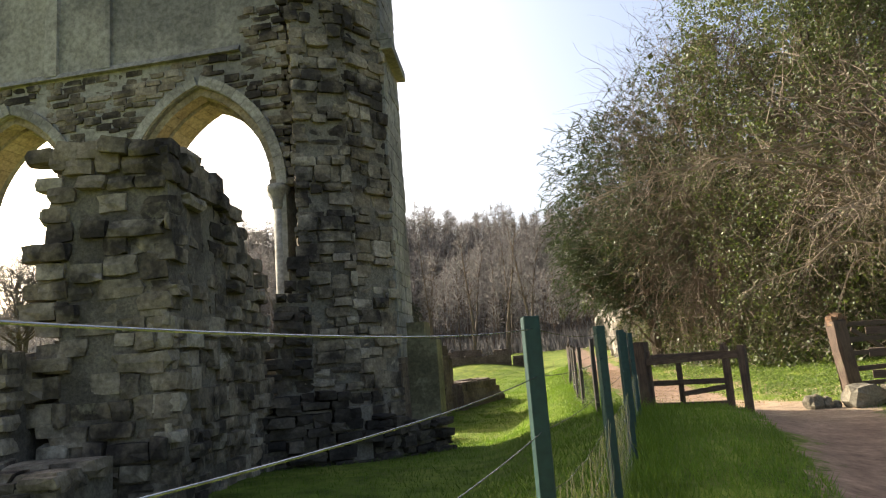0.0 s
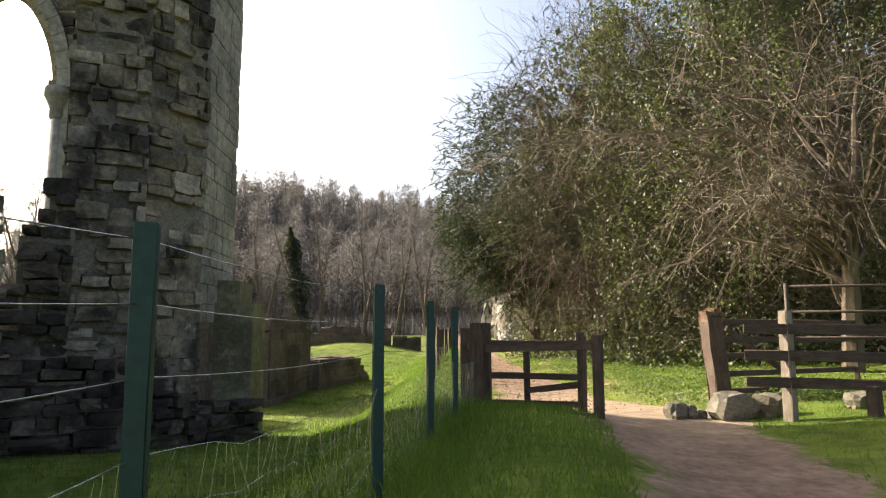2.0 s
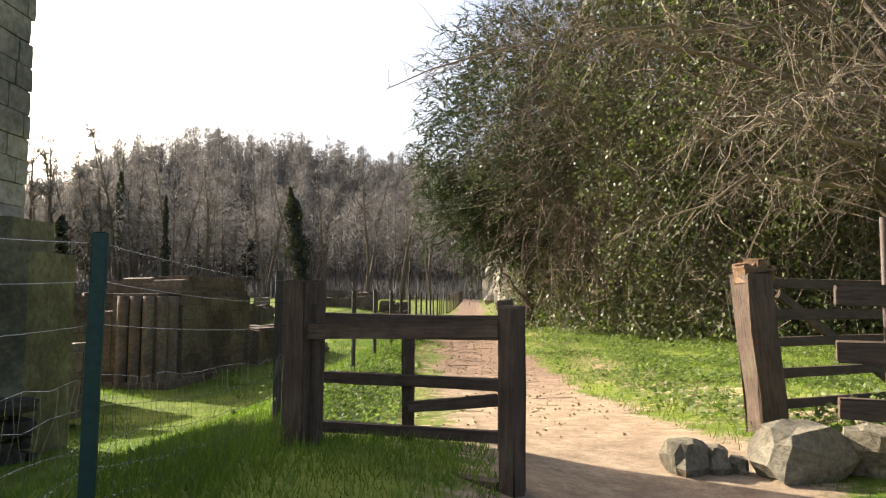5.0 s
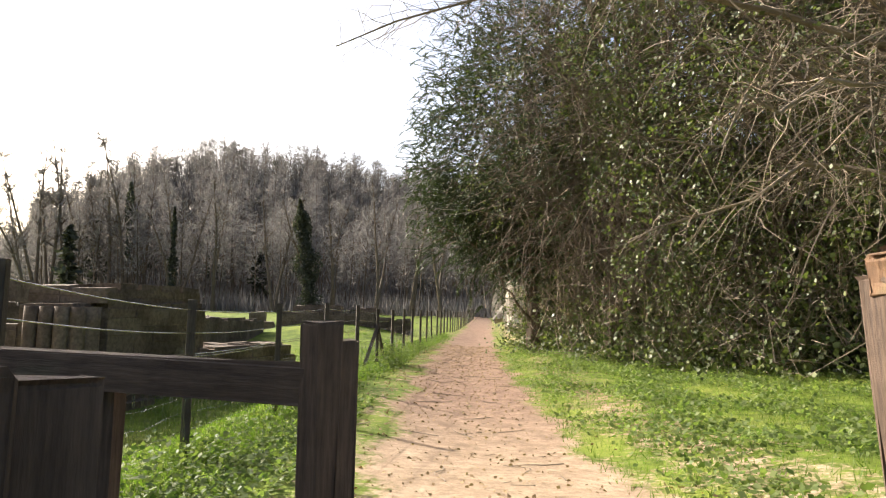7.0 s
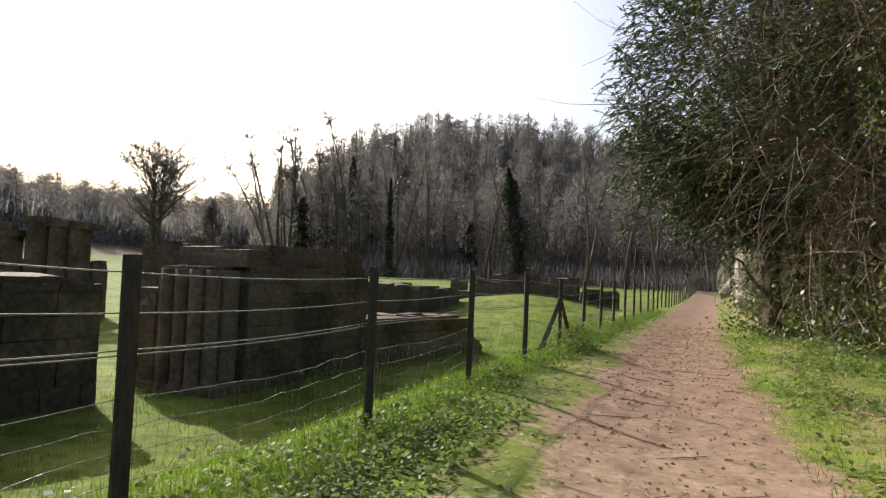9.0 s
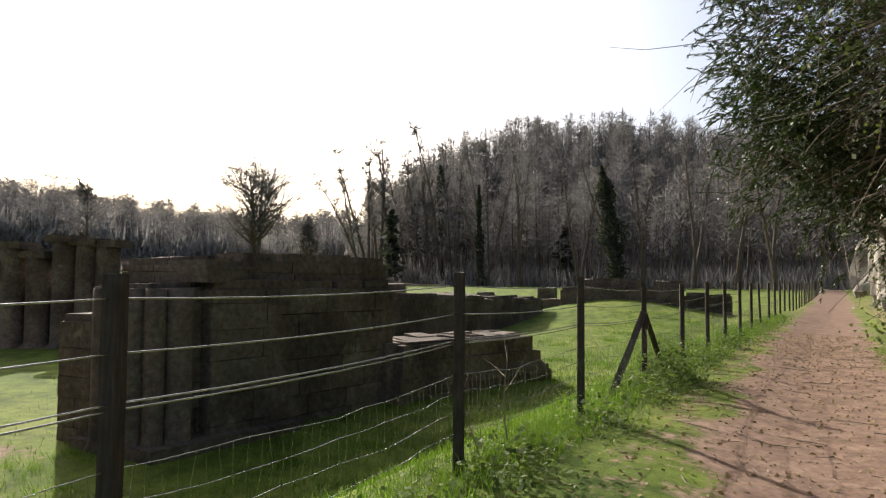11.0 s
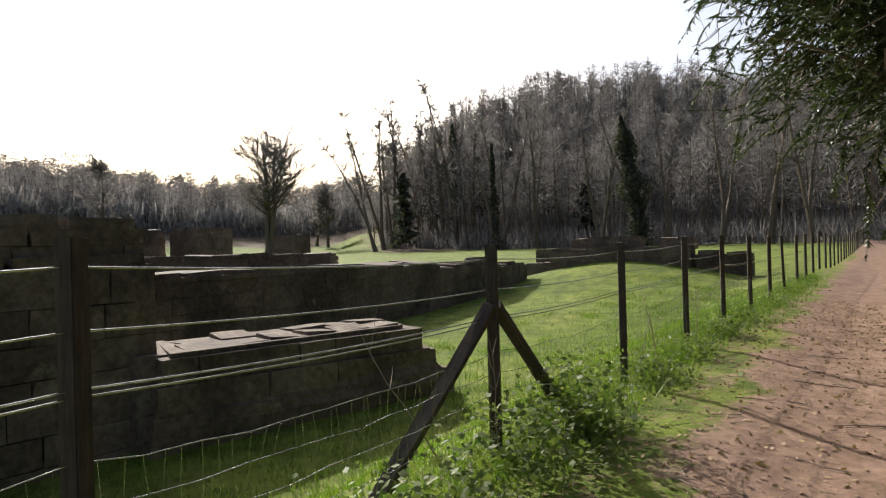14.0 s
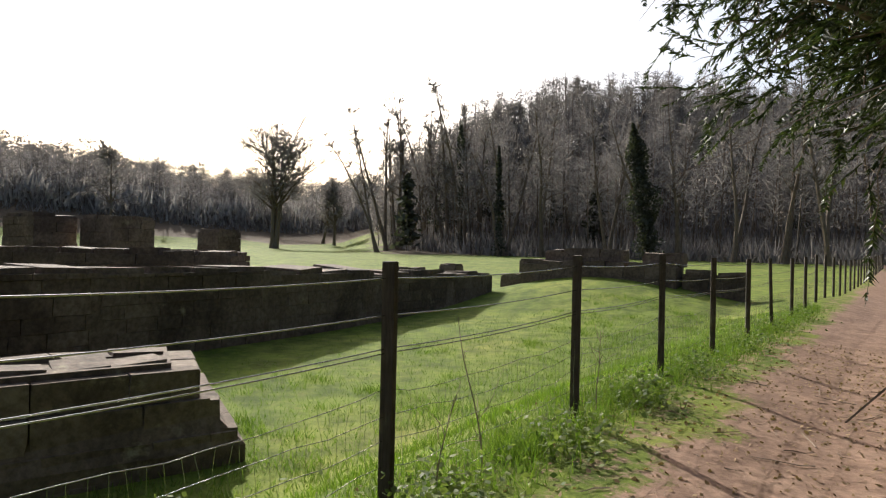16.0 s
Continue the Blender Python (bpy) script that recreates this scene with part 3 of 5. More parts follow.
    # the face is laid from left to right so that its outside is towards the track
    course_face(ruin, tuple(a2), tuple(b2), 5.25, TOP, STONES, "stone", rng, (0.25, 0.5), (0.13, 0.2), 0.2, 0.035, keep=lambda q, z: keep(8.9 - q, z), limit=lambda p, z: False, rest=rest)
    course_face(ruin, tuple(J + A * 4.85), tuple(J + A * 3.5), -0.6, 5.25, STONES, "stone", rng, (0.3, 0.5), (0.18, 0.26), 0.2, 0.03, limit=lambda p, z: False, rest=rest)
    # voussoirs, soffit ring and jamb shafts
    for c in (1.78, 6.6):
        for side in (-1, 1):
            r = 2.63
            cx = c - side * (r - 1.78)
            a_end = math.acos((r - 1.78) / r)
            nv = 11
            for i in range(nv):
                t0, t1 = a_end * i / nv, a_end * (i + 1) / nv - 0.003
                for ring, (r0, r1, n0, n1, mat) in enumerate(((r + 0.02, r + 0.25, -0.07, 0.3, VOUSSOIR), (r - 0.16, r + 0.03, 0.10, 0.5, SOFFIT), (r - 0.24, r - 0.0, 0.45, 1.1, SOFFIT))):
                    b = Build()
                    v = []
                    for n_ in (n0, n1):
                        for rr_, tt in ((r0, t0), (r1, t0), (r1, t1), (r0, t1)):
                            v.append(at(cx + side * rr_ * math.cos(tt), n_, 5.25 + rr_ * math.sin(tt)))
                    b.add(v, [(0, 1, 2, 3), (7, 6, 5, 4), (0, 4, 5, 1), (1, 5, 6, 2), (2, 6, 7, 3), (3, 7, 4, 0)])
                    part("voussoir", b.mesh("voussoir", mat), arcade)
    for s in (0.0, 3.56, 4.82):
        k = 1 if s in (0.0, 4.82) else -1
        for n_, rad, off in ((0.1, 0.13, 0.02), (0.45, 0.16, 0.10), (0.8, 0.13, 0.02)):
            b = Build()
            p = at(s + k * (off - 0.02), n_, 0)
            b.tube([(p[0], p[1], -0.6), (p[0], p[1], 2), (p[0], p[1], 5.0)], [rad, rad, rad], 10)
            shaft = part("shaft", b.mesh("shaft", VOUSSOIR, True), ruin, "slender attached shaft")
            b = Build()
            b.tube([(p[0], p[1], z) for z in (4.72, 4.78, 4.9, 5.08, 5.12, 5.26)], [rad, rad * 1.25, rad * 1.2, rad * 1.75, rad * 1.95, rad * 1.9], 10)
            part("capital", b.mesh("capital", VOUSSOIR, True), shaft, "moulded bell capital")
    # pilaster strips on the upper wall
    for s in (4.1, 5.5):
        b = Build()
        v = [at(s - 0.16, -0.10, 8.5), at(s + 0.16, -0.10, 8.5), at(s + 0.16, 0.05, 8.5), at(s - 0.16, 0.05, 8.5)]
        v += [(x, y, TOP - 0.2) for x, y, z in v]
        b.add(v, [(3, 2, 1, 0), (4, 5, 6, 7), (0, 1, 5, 4), (1, 2, 6, 5), (2, 3, 7, 6), (3, 0, 4, 7)])
        part("pilaster", b.mesh("pilaster", ASHLAR), ruin)
    b = Build()
    v = [at(0.75, -0.12, 8.42), at(8.9, -0.12, 8.42), at(8.9, 0.05, 8.42), at(0.75, 0.05, 8.42)]
    v += [at(0.75, -0.05, 8.56), at(8.9, -0.05, 8.56), at(8.9, 0.05, 8.56), at(0.75, 0.05, 8.56)]
    b.add(v, [(3, 2, 1, 0), (4, 5, 6, 7), (0, 1, 5, 4), (1, 2, 6, 5), (2, 3, 7, 6), (3, 0, 4, 7)])
    part("string_course", b.mesh("string_course", ASHLAR), ruin, "mossy string course")
    rest_part("rubble_facing", rest, RUBBLE, ruin, "rough coursed limestone rubble")
    rest_part("sooty_rubble", shade_rest, SHADED_RUBBLE, ruin, "rubble at the foot of the pier, darkened to stand for shade")


def build_stub():
    """The broken wall that stands before the arcade."""
    rng = np.random.default_rng(8)
    stub = holder("broken_wall", -4.1, 10, -0.2, "jagged broken rubble wall stub, lichen-spotted limestone", "wall")
    rest = Build()
    core = Build()

    def top_at(y):
        return float(np.interp(y, [8.1, 9.2, 10.1, 10.3, 10.8, 11.4, 11.7, 12.2], [4.3, 4.35, 4.25, 3.9, 3.85, 3.6, 3.1, 2.3]))
    for y0 in np.arange(8.13, 12.0, 0.5):
        core.add(*prism([(-4.75, y0), (-3.37, y0), (-3.33, y0 + 0.5), (-4.75, y0 + 0.5)], -0.5, top_at(y0 + 0.4) - 0.2, 0.02))
    ragged = lambda z: 0.24 * math.sin(z * 4.1) + 0.18 * math.sin(z * 9.7)
    left_edge = lambda z: -5.0 + ragged(z) if z < 3.2 else -4.85 + 0.3 * (z - 3.2) * 0.5 + ragged(z)
    course_face(stub, (-5.2, 8.1), (-3.36, 8.1), -0.4, 4.4, STONES, "stone", rng, (0.26, 0.55), (0.17, 0.31), 0.36, 0.08, keep=lambda s, z: -5.2 + s > left_edge(z) and z < 4.35)
    course_face(stub, (-3.36, 8.1), (-3.3, 12.2), -0.4, 4.5, STONES, "stone", rng, (0.24, 0.5), (0.16, 0.29), 0.36, 0.10, keep=lambda s, z: z < top_at(8.1 + s) + 0.05, limit=lambda p, z: True)
    course_face(stub, (-4.85, 12.2), (-4.95, 8.1), -0.4, 4.4, STONES, "stone", rng, (0.24, 0.5), (0.16, 0.29), 0.36, 0.10, keep=lambda s, z: z < top_at(12.2 - s), limit=lambda p, z: False, rest=rest)
    for y in np.arange(8.2, 12.0, 0.36):
        for x in np.arange(-4.7, -3.4, 0.36):
            m = pose(x + rng.normal(0, 0.05), y + rng.normal(0, 0.04), top_at(y) - 0.05 + rng.uniform(-0.03, 0.06), rng.normal(0, 5), rng.normal(0, 5), rng.uniform(-20, 20)) @ Matrix.Diagonal((rng.uniform(0.3, 0.42), rng.uniform(0.3, 0.42), rng.uniform(0.16, 0.26), 1))
            part("stone", STONES[int(rng.integers(12))], stub, m=m)
    part("core", core.mesh("core", MORTAR), stub, "dark mortared rubble core")
    rest_part("rubble_facing", rest, RUBBLE, stub, "rough limestone rubble")
    # low footing to the west
    low = holder("low_wall", -6.3, 8.0, -0.2, "low ruined wall footing of pale limestone blocks", "wall")
    core = Build()
    core.add(*prism([(-9.0, 7.2), (-5.0, 7.6), (-5.0, 9.0), (-9.0, 8.6)], -0.5, 1.55, 0.1))
    part("core", core.mesh("core", MORTAR), low)
    course_face(low, (-9.0, 7.2), (-5.0, 7.6), -0.4, 1.8, STONES, "stone", rng, (0.3, 0.55), (0.2, 0.3), 0.34, 0.05)
    top_stones(low, [(-9.0, 7.2), (-5.0, 7.6), (-5.0, 9.0), (-9.0, 8.6)], 1.62, STONES, "stone", rng, 0.5, 0.25)
    ledge = holder("low_wall", -4.2, 7.0, -0.2, "mossy low limestone ledge at the foot of a broken wall", "wall")
    core = Build()
    core.add(*prism([(-8.0, 6.3), (-3.9, 6.7), (-3.9, 8.0), (-8.0, 7.4)], -0.5, 0.42, 0.1))
    part("core", core.mesh("core", MORTAR), ledge)
    course_face(ledge, (-8.0, 6.3), (-3.9, 6.7), -0.4, 0.5, STONES, "stone", rng, (0.3, 0.6), (0.2, 0.3), 0.34, 0.05)
    top_stones(ledge, [(-8.0, 6.3), (-3.9, 6.7), (-3.9, 8.0), (-8.0, 7.4)], 0.45, STONES, "stone", rng, 0.5, 0.18)


build_ruin()
build_stub()

# ---- foundations along the lawn ----
def low_block(name, poly, z1, rng, label, z0=None, size=(0.6, 1.3), rise=(0.26, 0.42), faces=(0, 1, 3), top=0.8, meshes=PLINTHS):
    """A low wall: core, facing blocks, uneven top. poly runs anticlockwise, face 0 towards the track."""
    cx, cy = np.mean(np.array(poly), 0)
    z0 = lz(cx, cy) - 0.15 if z0 is None else z0
    th = holder(name, float(cx), float(cy), z0, label, "wall", "ruined foundation walls")
    b = Build()
    b.add(*prism(poly, z0, z1 - 0.1, 0.08))
    part("core", b.mesh("core", MORTAR), th)
    for i in faces:
        course_face(th, poly[i], poly[(i + 1) % 4], z0, z1 - 0.08, meshes, "block", rng, size, rise, 0.24, 0.009, tilt=0.4)
    top_stones(th, poly, z1 - 0.08, meshes, "block", rng, top, 0.16)
    return th


def shafts(parent, pts, z0, z1, r, label="attached stone shaft"):
    for x, y in pts:
        b = Build()
        b.tube([(x, y, z0), (x, y, z0 + 0.12), (x, y, z0 + 0.2), (x, y, z0 + 0.3), (x, y, z1 - 0.3), (x, y, z1)], [r * 1.5, r * 1.5, r * 1.2, r, r, r * 0.98], 10)
        part("shaft", b.mesh("shaft", PLINTH, True), parent, label)


def lawn_walls():
    rng = np.random.default_rng(21)
    # compound pier base with the higher wall on it
    B = low_block("pier_base", [(-2.45, 23.6), (-1.4, 23.5), (-1.0, 25.6), (-2.6, 25.9)], 1.3, rng, "ruined compound pier with attached shafts, dark sandstone", -1.15, (0.5, 1.0), (0.3, 0.45))
    shafts(B, [(-2.2, 23.5), (-1.9, 23.47), (-1.6, 23.45), (-1.33, 23.55)], -1.1, 1.2, 0.14)
    shafts(B, [(-1.22, 23.85)], -1.1, 1.2, 0.2)
    low_block("pier_base", [(-1.03, 24.28), (-0.72, 25.42), (-1.3, 25.6), (-1.6, 24.4)], 1.26, rng, "flat-faced squared pier of large sandstone blocks", -1.15, (0.7, 1.2), (0.36, 0.5))
    b = Build()
    b.add(*prism([(-2.65, 23.4), (-1.05, 23.25), (-0.38, 25.6), (-2.7, 25.9)], -1.3, -0.85, 0.0))
    part("base_course", b.mesh("base_course", PLINTH), B, "spreading base course")
    low_block("low_wall", [(-3.15, 23.65), (-2.5, 23.6), (-2.45, 24.4), (-3.15, 24.5)], 0.8, rng, "short pale sandstone pier stub", -1.15)
    low_block("low_wall", [(-0.75, 25.3), (0.0, 28.0), (-1.6, 28.3), (-2.3, 25.6)], 1.3, rng, "thick ruined sandstone wall in shade", -1.15)
    low_block("low_wall", [(-1.1, 25.0), (-0.15, 28.0), (-1.4, 28.3), (-2.6, 25.2)], 1.72, rng, "upper courses of a broken sandstone wall", 1.25, rise=(0.14, 0.2))
    low_block("low_wall", [(-2.6, 24.2), (-1.05, 24.2), (-1.0, 25.4), (-2.6, 25.6)], 1.62, rng, "upper courses of a broken sandstone wall", 1.28, rise=(0.14, 0.2))
    low_block("low_wall", [(0.05, 27.7), (0.75, 29.0), (-0.3, 29.5), (-1.0, 28.0)], 0.16, rng, "stepped low sandstone wall", -1.1)
    # sloped slab
    C = holder("sloping_plinth", 1.0, 29.8, -1.0, "broad dark sandstone plinth with a pale flat top and sloped end", "wall", "ruined foundation walls")
    lo = [(0.35, 27.6), (2.3, 31.35), (0.9, 32.5), (-0.9, 28.6)]
    hi = [(0.35, 27.9), (1.7, 30.95), (0.8, 31.7), (-0.6, 28.6)]
    v = [(x, y, -1.1) for x, y in lo] + [(x + 0.02, y, -0.62) for x, y in lo] + [(x, y, 0.1) for x, y in hi] + [(x, y, 0.2) for x, y in hi]
    f = [(3, 2, 1, 0), (12, 13, 14, 15)]
    for k in (0, 4, 8):
        f += [(k + i, k + (i + 1) % 4, k + (i + 1) % 4 + 4, k + i + 4) for i in range(4)]
    for i, k in enumerate((0.0, 0.25, 0.5, 0.75)):
        q = [Vector(l).lerp(Vector(h), max(0.0, k - 0.1)) for l, h in zip(lo, hi)]
        z = -1.05 + i * 0.3
        course_face(C, q[0], q[1], z, z + 0.3, PLINTHS, "block", rng, (0.5, 1.0), (0.27, 0.33), 0.3, 0.02, tilt=0.8)
        course_face(C, q[1], q[2], z, z + 0.3, PLINTHS, "block", rng, (0.5, 0.9), (0.27, 0.33), 0.3, 0.02, tilt=0.8)
    b = Build()
    b.add(v, f)
    part("core", b.mesh("core", PLINTH), C)
    top_stones(C, [(0.35, 28.1), (1.62, 30.95), (0.78, 31.6), (-0.5, 28.7)], 0.17, PLINTHS, "slab", rng, 0.55, 0.07)
    # long wall D
    pts = [(-3.6, 31.0), (-3.3, 34.0), (-3.0, 38.0), (-2.7, 42.0), (-2.3, 46.0), (-2.0, 49.3)]
    tops = [0.95, 0.92, 0.82, 0.7, 0.58]
    for (x0, y0), (x1, y1), z in zip(pts[:-1], pts[1:], tops):
        low_block("low_wall", [(x0, y0), (x1, y1), (x1 - 1.3, y1), (x0 - 1.3, y0)], z, rng, "long low foundation wall with a mossy top", lz(x0, y0) - 0.3, (0.5, 0.9), (0.22, 0.32), (0, 1), 0.9)
    low_block("low_wall", [(-10.6, 35.6), (-4.5, 38.4), (-5.0, 39.6), (-11.2, 36.8)], 1.22, rng, "long low wall beyond the foundation wall", -0.8)
    low_block("pier_base", [(-12.6, 40.4), (-11.2, 40.4), (-11.2, 42.0), (-12.6, 42.0)], 2.25, rng, "square ruined pier stump", -0.9)
    low_block("pier_base", [(-14.6, 39.2), (-13.1, 39.2), (-13.1, 40.6), (-14.6, 40.6)], 2.25, rng, "square ruined pier stump", -0.9)
    low_block("pier_base", [(-9.2, 42.0), (-8.4, 42.0), (-8.4, 43.0), (-9.2, 43.0)], 1.9, rng, "small ruined pier stump", -0.9)
    # walls on the mound
    low_block("low_wall", [(-1.4, 51.0), (4.4, 50.2), (4.5, 51.6), (-1.2, 52.4)], 1.05, rng, "ruined wall along a grassy mound", -0.9)
    low_block("low_wall", [(-0.6, 51.6), (2.3, 51.2), (2.4, 52.6), (-0.5, 53.0)], 1.5, rng, "upper courses of the mound wall", 0.95)
    low_block("low_wall", [(3.2, 51.0), (4.5, 50.8), (4.6, 52.0), (3.3, 52.2)], 1.42, rng, "broken end of the mound wall", 0.95)
    low_block("low_wall", [(4.6, 50.6), (6.6, 50.6), (6.7, 51.6), (4.7, 51.7)], 0.82, rng, "low crumbling end of the mound wall", -0.6, (0.4, 0.8), (0.2, 0.3))
    # stones and stumps far across the lawn
    for x, y, w, h in ((-10.2, 56, 1.6, 1.3), (-8.3, 58, 0.9, 1.6), (-6.6, 55, 1.8, 0.9), (-5.2, 62, 1.1, 1.9), (-3.9, 55.5, 1.5, 1.0), (-13, 60, 1.4, 1.0), (-2.6, 64, 2.2, 1.0), (-17, 58, 2.0, 1.0)):
        z = lz(x, y)
        low_block("pier_base", [(x, y), (x + w, y), (x + w, y + 1.0), (x, y + 1.0)], z + h * 0.8, rng, "weathered stump of a ruined pier", z - 0.15, (0.5, 0.8), (0.25, 0.35), (0, 1, 3), 0.6)
    # near walls beside the ruin
    low_block("low_wall", [(-3.2, 18.6), (-2.3, 21.9), (-3.9, 22.2), (-4.9, 19.0)], 1.0, rng, "ruined sandstone wall ending in a stepped base", -1.0)
    low_block("low_wall", [(-1.34, 25.46), (-0.94, 25.46), (-0.94, 25.86), (-1.34, 25.86)], 0.97, rng, "single pale stone stump", -0.8)
    low_block("low_wall", [(-1.7, 17.0), (-1.0, 18.8), (-2.6, 19.2), (-3.2, 17.2)], 0.4, rng, "dark tumbled wall behind the pier", -0.8)
    # group of tall shafts
    A = low_block("clustered_pier", [(-15.8, 31.3), (-11.6, 32.6), (-12.0, 33.8), (-16.2, 32.5)], 1.2, rng, "ruined clustered pier with pale tall shafts", -1.0)
    for x, y, z in ((-15.6, 31.1, 1.7), (-14.8, 31.35, 2.3), (-14.0, 31.6, 2.0), (-13.2, 31.85, 2.5), (-12.5, 32.1, 2.4), (-11.9, 32.3, 2.35)):
        shafts(A, [(x, y)], -0.95, z, 0.36, "pale drum shaft")
        part("block", PLINTHS[1], A, m=pose(x, y + 0.1, z + 0.08, 0, 0, 10) @ Matrix.Diagonal((0.95, 0.9, 0.22, 1)))


lawn_walls()


# ---- timber ----
def beam(a, b, w, h, seed=0, cap=None, worn=0.006):
    """A sawn beam from a to b (upright or lying), bevelled and a little uneven."""
    a, b = Vector(a), Vector(b)
    L = (b - a).length
    rng = np.random.default_rng(seed)
    bm = bmesh.new()
    bmesh.ops.create_cube(bm, size=1.0)
    bmesh.ops.bevel(bm, geom=bm.edges[:], offset=0.06, segments=2, affect="EDGES")
    bmesh.ops.bisect_plane(bm, geom=bm.verts[:] + bm.edges[:] + bm.faces[:], plane_co=(0, 0, 0.2), plane_no=(0, 0, 1))
    bmesh.ops.bisect_plane(bm, geom=bm.verts[:] + bm.edges[:] + bm.faces[:], plane_co=(0, 0, -0.2), plane_no=(0, 0, 1))
    for v in bm.verts:
        z = v.co.z
        v.co.z = 0.5 * math.copysign(1, z) - math.copysign((0.5 - abs(z)) * min(w, h) / L, z) if abs(z) > 0.42 else z
        v.co.x *= w
        v.co.y *= h
        v.co.z *= L
        if cap and z > 0.42:
            v.co.z += cap * (1 - abs(v.co.x) / (w / 2)) - cap * 0.5
        v.co += Vector(rng.normal(0, worn, 3)) * 0.6
    d = b - a
    q = d.to_track_quat("Z", "Y") if d.xy.length > 0.05 else Euler((0, 0, 0)).to_quaternion()
    return bm, Matrix.Translation((a + b) / 2) @ q.to_matrix().to_4x4()


def timber(name, parent, a, b, w, h, material, seed=0, turn=0.0, cap=None, label="", worn=0.006):
    bm, m = beam(a, b, w, h, seed, cap, worn)
    me_ = bpy.data.meshes.new(name)
    bm.to_mesh(me_)
    bm.free()
    me_.materials.append(material)
    return part(name, me_, parent, label, m @ pose(0, 0, 0, 0, 0, turn))


def kissing_gate():
    L, R, RR, RL = Vector((3.12, 11.2)), Vector((4.31, 10.04)), Vector((4.53, 11.3)), Vector((3.06, 11.85))
    g = holder("kissing_gate", 3.7, 11.0, 0.1, "dark weathered timber kissing gate with sagging rails", "gate")
    along = (R - L).normalized()
    turn = math.degrees(math.atan2(along.y, along.x))

    def on(s, z, off=0.0):
        p = L + along * s + Vector((along.y, -along.x)) * off
        return (p.x, p.y, z)
    timber("post", g, (*L, -0.3), (*L, 1.38), 0.22, 0.2, WOOD, 1, turn, 0.05)
    timber("post", g, (*(R - along * 0.02), -0.3), (*(R - along * 0.02), 1.23), 0.10, 0.12, WOOD, 2, turn, 0.06)
    timber("post", g, (*(R + Vector((0.035, 0.13))), -0.3), (*(R + Vector((0.035, 0.13))), 1.20), 0.07, 0.09, WOOD, 21, turn, 0.03)
    timber("post", g, (*RR, -0.4), (*RR, 1.24), 0.075, 0.09, WOOD, 3, turn, 0.02)
    timber("post", g, (*(RR + Vector((0.058, 0.04))), -0.4), (*(RR + Vector((0.058, 0.04))), 1.19), 0.035, 0.08, WOOD, 4, turn, 0.02)
    timber("post", g, (*RL, -0.4), (*RL, 1.30), 0.14, 0.14, WOOD, 5, turn, 0.02)
    timber("upright", g, on(0.12, 0.2), on(0.12, 1.20), 0.07, 0.05, WOOD, 8, turn)
    timber("rail", g, on(0.1, 1.02, 0.05), on(1.60, 1.085, 0.05), 0.105, 0.045, WOOD, 9, 90)
    timber("rail", g, (3.86, 11.56, 0.44), (4.47, 11.26, 0.53), 0.08, 0.04, WOOD, 12, 90, label="loose broken rail")
    timber("sill", g, on(0.0, 0.17, 0.04), on(1.6, 0.24, 0.04), 0.12, 0.08, WOOD, 13, 90)
    timber("upright", g, (3.86, 11.62, 0.0), (3.86, 11.62, 1.1), 0.09, 0.06, WOOD, 77, -18)
    for z, w in ((1.07, 0.115), (0.64, 0.085), (0.27, 0.085)):
        timber("rail", g, (*RL, z), (*RR, z - 0.01), w, 0.05, WOOD, int(z * 50), 90)
        timber("rail", g, (*L, z), (*RL, z), w, 0.05, WOOD, int(z * 70), 90)


kissing_gate()


